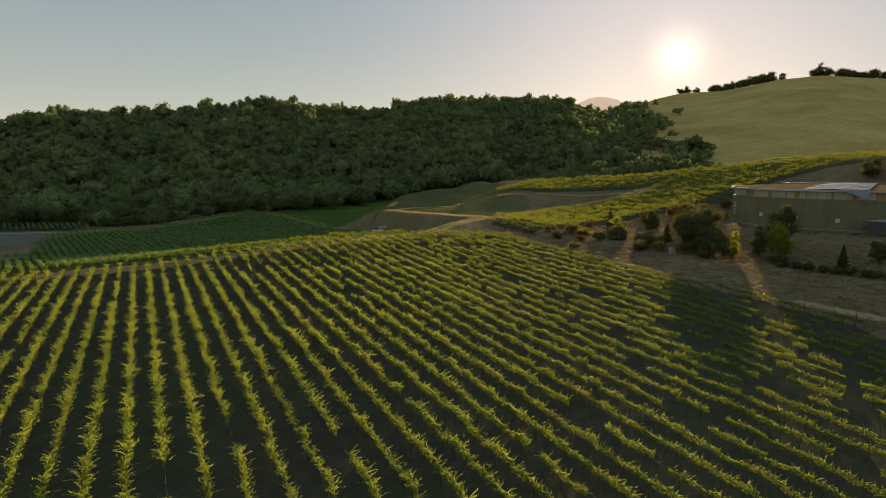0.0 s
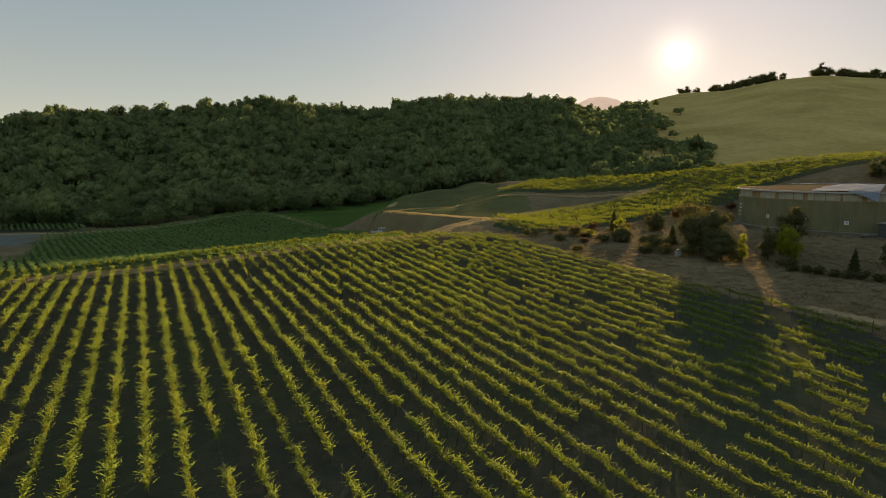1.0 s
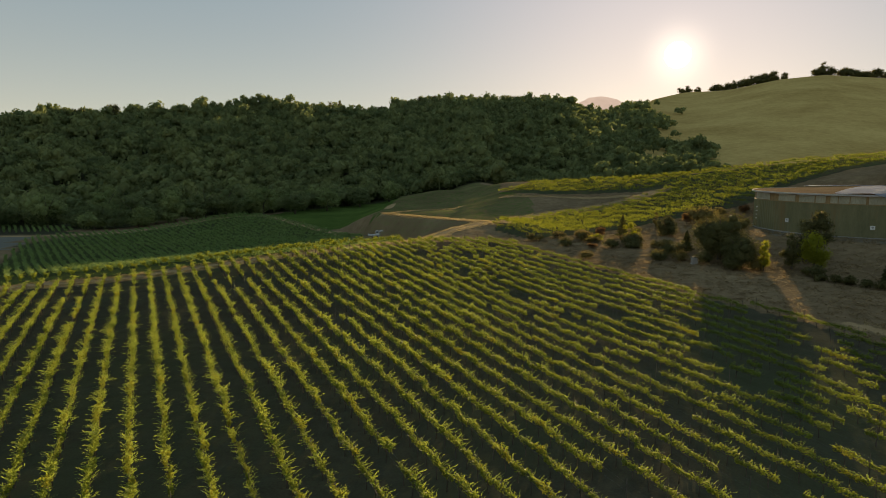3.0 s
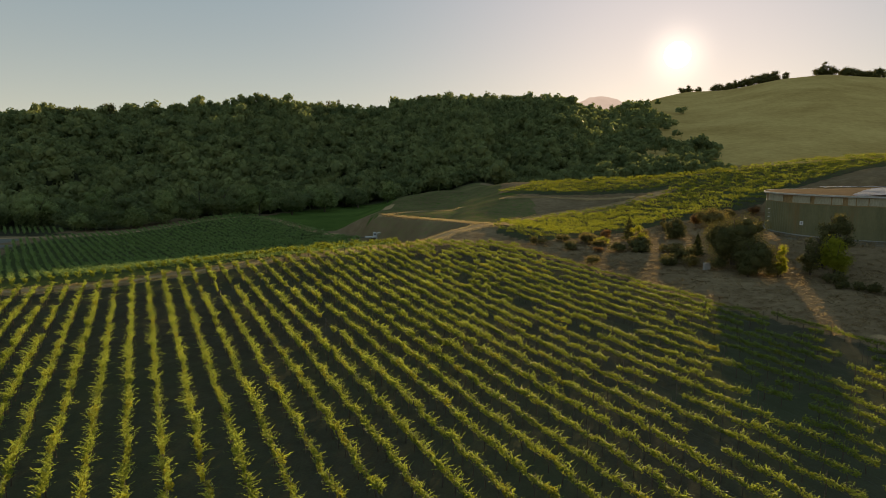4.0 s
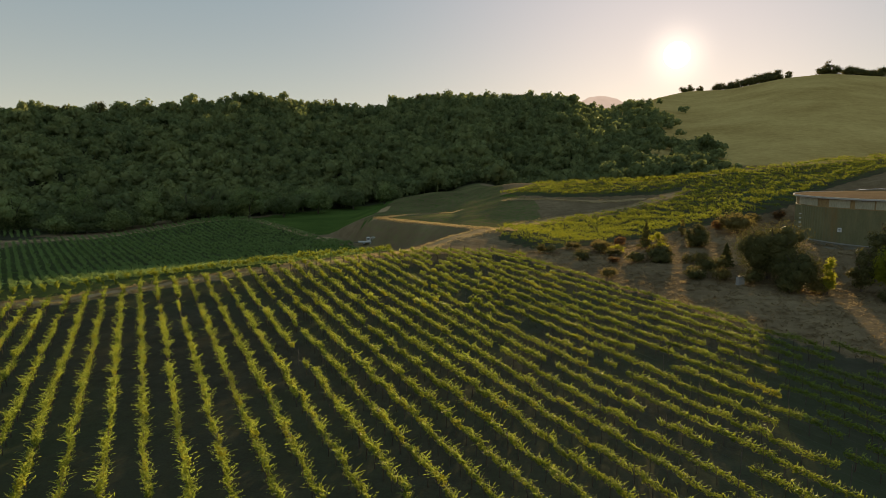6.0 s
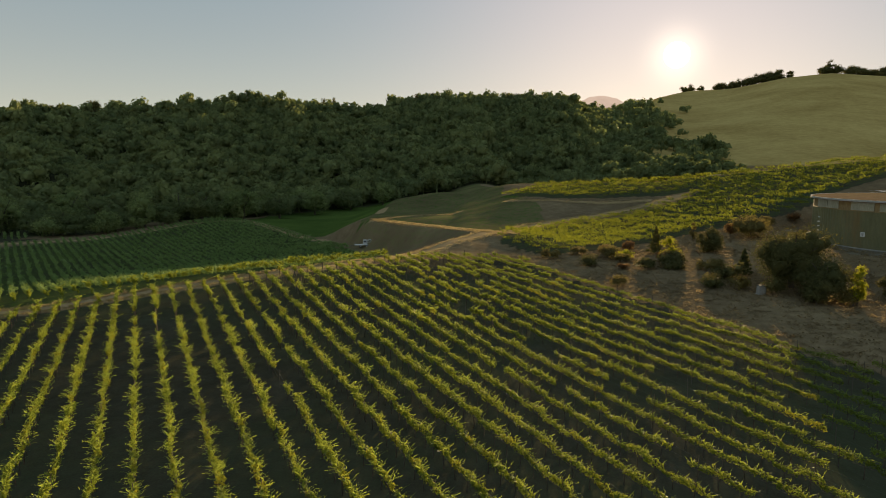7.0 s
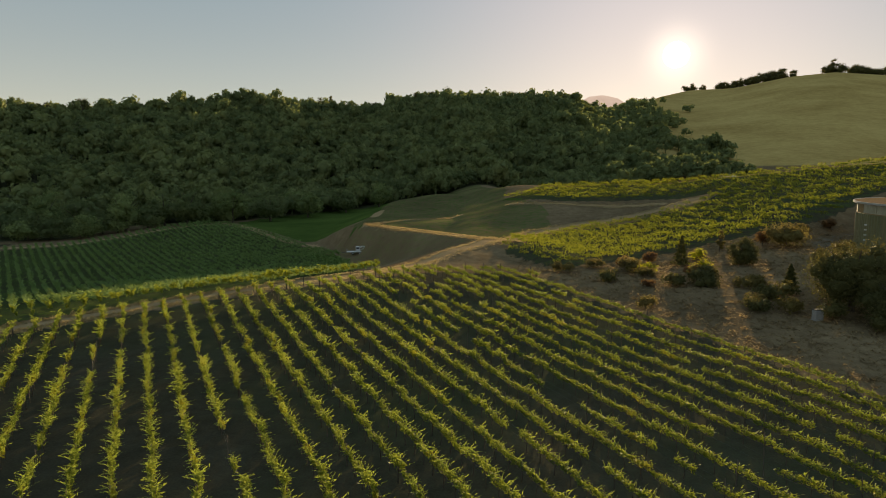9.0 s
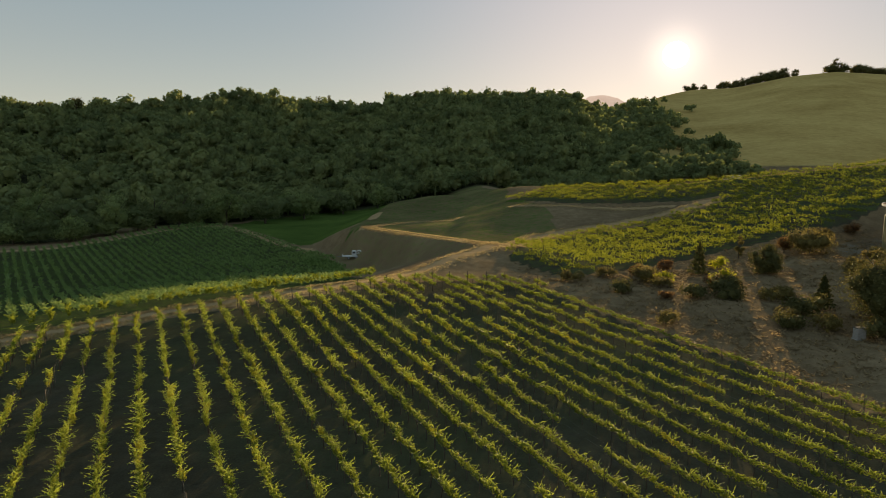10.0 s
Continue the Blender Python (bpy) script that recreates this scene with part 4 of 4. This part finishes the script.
# ---- dry grass ----
def grass():
    """Parched grass along tracks, banks and on the open slope, backlit."""
    q = np.random.default_rng(77)
    kinds = []
    for k in range(6):
        m = 6
        foot = q.normal(0, 0.16, (m, 2))
        h, a = q.uniform(0.25, 0.6, m), q.uniform(0, 6.28, m)
        tip = foot + q.normal(0, 0.16, (m, 2))
        wide = 0.045
        side = np.stack([np.cos(a), np.sin(a)], -1) * wide
        zero = np.zeros((m, 1))
        mid = (foot + tip) / 2
        v = np.stack([np.c_[foot, zero], np.c_[mid + side, 0.55 * h[:, None]], np.c_[tip, h[:, None]], np.c_[mid - side, 0.55 * h[:, None]]], 1).reshape(-1, 3)
        kinds.append((v, np.arange(4 * m).reshape(-1, 4)))
    spots = []
    for line, wide, per, inner in ((AVENUE, 2.0, 34, 1.0), (ROAD, 2.8, 18, 1.5), (BANK_TRACK, 1.2, 30, 0.7), (BACK_TRACK, 1.1, 20, 0.8), (UPPER_TRACK, 1.6, 16, 0.8), (EDGE_TRACK, 2.5, 10, 0.9)):
        for (x0, y0), (x1, y1) in zip(line, line[1:]):
            d = math.hypot(x1 - x0, y1 - y0)
            k = int(d * per)
            t = q.uniform(0, 1, k)
            off = q.choice([-1, 1], k) * (inner + np.abs(q.normal(0, wide * 0.45, k)))
            spots.append(np.stack([x0 + t * (x1 - x0) - off * (y1 - y0) / d, y0 + t * (y1 - y0) + off * (x1 - x0) / d], -1))
    x, y = q.uniform(14, 75, 2200), q.uniform(70, 175, 2200)
    ok = ~inside(MAIN_FIELD, x, y) & ~inside(UPPER_FIELD, x, y) & (np.hypot(x - 89, y - 143.6) > 24) & (np.sin(0.31 * x + 0.2 * y) + np.sin(0.17 * x - 0.33 * y) + q.normal(0, 0.8, 2200) > 0.5)
    spots.append(np.stack([x[ok], y[ok]], -1))
    x, y = q.uniform(12, 80, 11000), q.uniform(66, 178, 11000)
    low = ~inside(MAIN_FIELD, x, y) & ~inside(UPPER_FIELD, x, y) & (np.hypot(x - 89, y - 143.6) > 24) & (to_line(ROAD, x, y) > 4) & (to_line(EDGE_TRACK, x, y) > 1.6)
    x, y = x[low], y[low]
    v, f = scattered(kinds, q.integers(0, 6, len(x)), np.stack([x, y, ground_z(x, y) - 0.02], -1), q.uniform(0, 6.28, len(x)), q.uniform(0.5, 1.1, (len(x), 1)) * np.array([[2.4, 2.4, 0.5]]))
    tagged(new("stubble", mesh_from("stubble", v, f, [STRAW])), "dull brown stubble covering the open slope", "grass", kind="stuff")
    p = np.concatenate(spots)
    scale = q.uniform(0.45, 1.1, (len(p), 1)) * np.array([[1.2, 1.2, 0.62]]) * np.where(np.arange(len(p)) < len(p) - ok.sum(), 1.0, 0.6)[:, None]
    v, f = scattered(kinds, q.integers(0, 6, len(p)), np.c_[p, ground_z(p[:, 0], p[:, 1]) - 0.02], q.uniform(0, 6.28, len(p)), scale)
    tagged(new("dry_grass", mesh_from("dry_grass", v, f, [GRASS])), "parched golden grass along tracks and banks", "grass", kind="stuff")


grass()


# ---- round building ----
def box(sx, sy, sz, at=(0, 0, 0), edge=0.02):
    bm = bmesh.new()
    bmesh.ops.create_cube(bm, size=1.0, matrix=Matrix.Translation(at) @ Matrix.Diagonal((sx, sy, sz, 1)))
    if edge:
        bmesh.ops.bevel(bm, geom=bm.edges[:], offset=edge, segments=2, affect="EDGES")
    return bm




def stained_sheet():
    """Green painted wall sheeting, sun-bleached, with rust run down from the eaves."""
    m, n = material("green_painted_sheet")
    where = n.add("ShaderNodeTexCoord").outputs["Object"]
    fine, broad = n.noise(5.0, 5.0, vector=where, stretch=(1, 1, 0.3)), n.noise(0.6, 3.0, vector=where, stretch=(1, 1, 0.3))
    paint = n.ramp(n.math("ADD", n.math("MULTIPLY", fine, 0.4), n.math("MULTIPLY", broad, 0.6)), (0.32, (0.13, 0.13, 0.062)), (0.68, (0.215, 0.20, 0.10)))
    runs = n.ramp(n.math("ADD", n.math("MULTIPLY", n.noise(0.45, 4.0, 0.65, where, (1, 1, 0.07)), 0.8), n.math("MULTIPLY", fine, 0.2)), (0.54, (0, 0, 0)), (0.66, (1, 1, 1)))
    colour = n.mix(n.math("MULTIPLY", runs, 0.6), paint, (0.24, 0.145, 0.06))
    finish(n, principled(n, colour, n.math("ADD", 0.5, n.math("MULTIPLY", runs, 0.3)), 0.0, n.bump(fine, 0.15, 0.02), 0.3))
    return m


GREEN_SHEET = stained_sheet()
RUST_SHEET = plain_material("rusty_sheet", (0.22, 0.14, 0.06), (0.38, 0.26, 0.12), 0.8, 0.75, bump=0.2, stretch=(1, 1, 0.3))
CREAM_PANEL = plain_material("cream_panel", (0.30, 0.28, 0.19), (0.50, 0.46, 0.34), 0.7, 0.7, bump=0.1, stretch=(1, 1, 0.3))
ROOF_FELT = plain_material("tan_roof", (0.17, 0.115, 0.065), (0.27, 0.19, 0.11), 0.35, 1.0, gloss=0.0)
RIM_PAINT = plain_material("white_rim", (0.36, 0.35, 0.32), (0.52, 0.50, 0.46), 1.0, 0.5)
SHEETING = plain_material("grey_sheeting", (0.33, 0.36, 0.43), (0.46, 0.49, 0.56), 0.4, 0.7, bump=0.5, gloss=0.08)
WHITE = plain_material("white_paint", (0.62, 0.62, 0.60), (0.78, 0.78, 0.76), 2.0, 0.45)
INK = plain_material("dark_ink", (0.03, 0.03, 0.03), (0.06, 0.06, 0.06), 5.0, 0.6)
GREY_STEEL = plain_material("grey_steel", (0.07, 0.07, 0.065), (0.12, 0.12, 0.11), 2.0, 0.9, gloss=0.02)
CONCRETE = plain_material("concrete", (0.24, 0.23, 0.21), (0.38, 0.36, 0.33), 0.8, 0.9)


def ring_wall(radius, z0, z1, thick, a0, a1, steps, ribs=0.0):
    """A curved wall with thickness; ribs give a corrugated face."""
    bm = bmesh.new()
    rows = []
    for k in range(steps + 1):
        a = a0 + (a1 - a0) * k / steps
        rr = radius + (ribs if k % 2 else 0.0)
        rows.append([bm.verts.new((q * math.cos(a), q * math.sin(a), z)) for q, z in ((rr, z0), (rr, z1), (radius - thick, z1), (radius - thick, z0))])
    closed = abs(a1 - a0) > 6.28
    for k in range(steps):
        for j in range(4):
            bm.faces.new((rows[k][j], rows[k + 1][j], rows[k + 1][(j + 1) % 4], rows[k][(j + 1) % 4]))
    if not closed:
        bm.faces.new(rows[0])
        bm.faces.new(rows[-1][::-1])
    else:
        bmesh.ops.remove_doubles(bm, verts=bm.verts[:], dist=1e-4)
    bmesh.ops.recalc_face_normals(bm, faces=bm.faces[:])
    return bm


def sheet(corners, lift, roof_z, thick=0.05, n=26):
    """A slack sheet draped over the roof between four corners; what reaches past the rim hangs down."""
    bm = bmesh.new()
    a, b, c, d = (Vector((*p, 0.0)) for p in corners)
    grid = []
    for i in range(n + 1):
        line = []
        for j in range(n + 1):
            s, t = i / n, j / n
            p = (a * (1 - s) + b * s) * (1 - t) + (d * (1 - s) + c * s) * t
            out = math.hypot(p.x, p.y)
            p.z = roof_z(min(out, 22.4)) + lift + 0.13 * noise.noise((p.x * 0.35, p.y * 0.35, lift)) + 0.06 * math.sin(1.7 * p.x + 0.8 * p.y) * (1 - t) - 1.25 * max(0.0, out - 22.4)
            line.append(bm.verts.new(p))
        grid.append(line)
    for i in range(n):
        for j in range(n):
            bm.faces.new((grid[i][j], grid[i + 1][j], grid[i + 1][j + 1], grid[i][j + 1]))
    bmesh.ops.solidify(bm, geom=bm.faces[:], thickness=thick)
    return bm


def round_building():
    home = tagged(new("round_building"), "round green metal-walled winery building under a flat tan roof", "building")
    home.location = (89.0, 143.6, 9.0)
    R, top = 21.8, 8.0
    part("plinth", ring_wall(R + 0.25, -0.8, 0.35, 0.6, 0, 2 * math.pi, 96), CONCRETE, home)
    part("wall", ring_wall(R, 0.35, top - 1.75, 0.25, 0, 2 * math.pi, 360, 0.06), GREEN_SHEET, home)
    band = part("window_band", ring_wall(R - 0.12, top - 1.75, top - 0.12, 0.2, 0, 2 * math.pi, 120), RUST_SHEET, home, "rust-brown band under the eaves")
    q = random.Random(3)
    a = math.radians(150)
    while a < math.radians(330):
        wide = q.choice([0.055, 0.08, 0.11, 0.14, 0.19])
        if q.random() < 0.85:
            part("panel", ring_wall(R - 0.02, top - 1.6, top - 0.28, 0.08, a, a + wide, max(3, int(wide * 40))), CREAM_PANEL, band, "cream translucent panel")
        a += wide + q.choice([0.008, 0.012, 0.02, 0.04])
    bm = bmesh.new()
    rings = [[bm.verts.new((rr * math.cos(t), rr * math.sin(t), z)) for t in np.linspace(0, 2 * math.pi, 96, endpoint=False)] for rr, z in ((R + 0.45, top - 0.1), (R + 0.45, top + 0.1), (R * 0.7, top + 0.45), (R * 0.35, top + 0.8), (0.6, top + 1.05))]
    for lo, hi in zip(rings, rings[1:]):
        for k in range(96):
            bm.faces.new((lo[k], lo[(k + 1) % 96], hi[(k + 1) % 96], hi[k]))
    bm.faces.new(rings[-1])
    bm.faces.new(rings[0][::-1])
    part("roof", bm, ROOF_FELT, home)
    part("rim", ring_wall(R + 0.55, top - 0.16, top + 0.16, 0.14, 0, 2 * math.pi, 120), RIM_PAINT, home, "thin white roof rim")
    def roof_z(r):
        return float(np.interp(r, (0.6, R * 0.35, R * 0.7, R + 0.45), (top + 1.05, top + 0.8, top + 0.45, top + 0.1)))

    part("roof_sheet", sheet([(-16.8, -14.6), (-8.3, -22.4), (9.6, 1.5), (-5.6, -3.1)], 0.22, roof_z), SHEETING, home, "slack grey sheeting hanging over the roof edge")
    part("roof_sheet", sheet([(-8.0, 8.0), (11.0, 2.0), (16.0, 11.0), (-4.5, 17.0)], 0.34, roof_z), SHEETING, home, "long grey sheet lying along the roof")
    for deg, z in ((198, 2.6), (219, 2.4), (238, 2.2)):
        t = math.radians(deg)
        m = Matrix.Translation(((R + 0.14) * math.cos(t), (R + 0.14) * math.sin(t), z)) @ Matrix.Rotation(t, 4, "Z")
        bm = box(0.08, 0.78, 0.74)
        bm.transform(m)
        sign = part("wall_sign", bm, WHITE, home, "square white sign plate")
        for w_, h_, dz in ((0.36, 0.07, 0.13), (0.42, 0.05, -0.01), (0.26, 0.05, -0.14)):
            bm = box(0.02, w_, h_, (0.05, 0, dz), 0)
            bm.transform(m)
            part("sign_bar", bm, INK, sign)
    for dz in (2.2, 3.0, 3.8, 4.6):
        t = math.radians(169)
        bm = box(0.35, 0.25, 0.2, (R + 0.2, 0, dz))
        bm.transform(Matrix.Rotation(t, 4, "Z"))
        part("wall_bracket", bm, WHITE, home)


round_building()


def shed(x, y, turn, label):
    """A small flat-roofed outbuilding with a door."""
    home = tagged(new("shed"), label, "shed")
    home.matrix_basis = pose(x, y, z_at(x, y) - 0.1, 0, 0, turn)
    part("wall", box(5.0, 3.2, 2.5, (0, 0, 1.25)), GREY_STEEL, home)
    part("roof", box(5.4, 3.6, 0.16, (0, 0, 2.58)), CONCRETE, home)
    part("door", box(1.0, 0.06, 2.0, (-1.2, -1.62, 1.02)), RUST_SHEET, home)


shed(82.6, 119.0, 30, "small grey outbuilding beside the round building")


# ---- small things ----
def utility_cabinet(x, y):
    top = tagged(new("utility_cabinet"), "weathered grey pump cabinet under the oak", "cabinet")
    top.matrix_basis = pose(x, y, z_at(x, y) - 0.05, 0, 0, 12)
    part("body", box(1.0, 0.7, 1.1, (0, 0, 0.6), 0.03), CONCRETE, top)
    part("lid", box(1.08, 0.78, 0.08, (0, 0, 1.19), 0.02), GREY_STEEL, top)
    part("door", box(0.8, 0.03, 0.85, (0, -0.36, 0.6), 0.01), CONCRETE, top)
    part("base", box(1.2, 0.9, 0.12, (0, 0, 0.02), 0.02), CONCRETE, top)


utility_cabinet(42.0, 116.6)


def board_pile(x, y, turn):
    top = tagged(new("board_pile"), "low pile of weathered boards against the round wall", "boards")
    top.matrix_basis = pose(x, y, z_at(x, y), 0, 0, turn)
    q = random.Random(8)
    for k in range(9):
        bm = box(q.uniform(2.6, 3.8), 0.28, 0.06, (0, 0, 0), 0.01)
        bm.transform(pose(q.uniform(-0.3, 0.3), -0.4 + 0.36 * (k % 3), 0.04 + 0.075 * (k // 3), 0, 0, q.uniform(-4, 4)))
        part("board", bm, STAKE if k % 2 else CONCRETE, top)


board_pile(78.0, 120.0, 28)

TYRE = plain_material("tyre", (0.02, 0.02, 0.02), (0.04, 0.04, 0.04), 8.0, 0.9)
GLASS = plain_material("dark_window", (0.02, 0.025, 0.03), (0.04, 0.045, 0.05), 3.0, 0.1, gloss=0.6)
TRIM = plain_material("grey_trim", (0.10, 0.10, 0.10), (0.18, 0.18, 0.18), 5.0, 0.5)


def profile(points, width, at_y=0.0, edge=0.04):
    """A side profile given width across."""
    bm = bmesh.new()
    face = bm.faces.new([bm.verts.new((x, at_y - width / 2, z)) for x, z in points])
    out = bmesh.ops.extrude_face_region(bm, geom=[face])
    bmesh.ops.translate(bm, vec=(0, width, 0), verts=[v for v in out["geom"] if isinstance(v, bmesh.types.BMVert)])
    bmesh.ops.recalc_face_normals(bm, faces=bm.faces[:])
    bmesh.ops.bevel(bm, geom=bm.edges[:], offset=edge, segments=2, affect="EDGES")
    return bm


def wheel(parent, x, y, radius=0.37):
    bm = bmesh.new()
    bmesh.ops.create_cone(bm, cap_ends=True, segments=24, radius1=radius, radius2=radius, depth=0.24, matrix=pose(x, y, radius, 90, 0, 0))
    bmesh.ops.bevel(bm, geom=[e for e in bm.edges if e.calc_face_angle(0) > 1], offset=0.05, segments=2, affect="EDGES")
    tyre = part("wheel", bm, TYRE, parent)
    bm = bmesh.new()
    bmesh.ops.create_cone(bm, cap_ends=True, segments=16, radius1=radius * 0.6, radius2=radius * 0.5, depth=0.26, matrix=pose(x, y, radius, 90, 0, 0))
    part("rim", bm, WHITE, tyre)


def hose_reel_trailer(x, y, turn):
    """A low farm trailer that carries a pump housing and a spoked hose reel."""
    car = tagged(new("hose_reel_trailer"), "white farm trailer with pump housing and spoked hose reel, parked", "trailer")
    car.matrix_basis = pose(x, y, z_at(x, y), 0, 0, turn)
    part("bed", box(5.0, 1.9, 0.16, (0, 0, 0.72), 0.03), WHITE, car)
    part("headboard", box(0.08, 1.8, 0.5, (-2.4, 0, 1.0), 0.02), WHITE, car)
    part("drawbar", box(1.5, 0.12, 0.12, (-3.1, 0, 0.6), 0.02), TRIM, car)
    housing = part("pump_housing", profile([(-0.15, 0.8), (0.95, 0.8), (0.9, 2.1), (-0.1, 2.1)], 1.3, edge=0.06), WHITE, car)
    part("window", profile([(0.05, 1.45), (0.75, 1.45), (0.72, 1.9), (0.08, 1.9)], 0.04, -0.66, 0.01), GLASS, housing)
    ring_at = [(1.75 + 0.82 * math.cos(a), -0.3, 1.3 + 0.82 * math.sin(a)) for a in np.linspace(0, 2 * math.pi, 25)]
    for side in (-0.35, 0.35):
        reel = child("reel", mesh_from("reel", *tube(np.array(ring_at) + (0, 0.3 + side, 0), np.full(25, 0.07), 6), [WHITE]), car)
        for k in range(6):
            a = math.pi * k / 3
            spoke = tube([(1.75, side, 1.3), (1.75 + 0.4 * math.cos(a), side, 1.3 + 0.4 * math.sin(a)), (1.75 + 0.82 * math.cos(a), side, 1.3 + 0.82 * math.sin(a))], (0.04, 0.04, 0.04), 5)
            child("spoke", mesh_from("spoke", *spoke, [WHITE]), reel)
    child("axle", mesh_from("axle", *tube([(1.75, -0.6, 1.3), (1.75, 0, 1.3), (1.75, 0.6, 1.3)], (0.08, 0.08, 0.08), 8), [TRIM]), car)
    for wx in (-0.9, 0.9):
        for wy in (-0.85, 0.85):
            wheel(car, wx, wy, 0.36)


hose_reel_trailer(-22.4, 213.4, 8)


def barn(x, y, turn, label):
    """A long low farm building with a pitched roof, far off."""
    home = tagged(new("barn"), label, "barn")
    home.matrix_basis = pose(x, y, z_at(x, y) - 0.5, 0, 0, turn)
    part("wall", box(9.0, 5.0, 2.6, (0, 0, 1.3), 0.03), WHITE, home)
    part("roof", profile([(-3.0, 2.55), (3.0, 2.55), (0.0, 3.7)], 9.8, edge=0.02), RIM_PAINT, home).rotation_euler.z = radians(90)
    for k in range(2):
        part("window", box(1.3, 0.08, 0.9, (-2.4 + 4.8 * k, -2.52, 1.5), 0.01), GLASS, home)


barn(166.0, 418.0, 15, "white farm building beyond the vineyard crest")
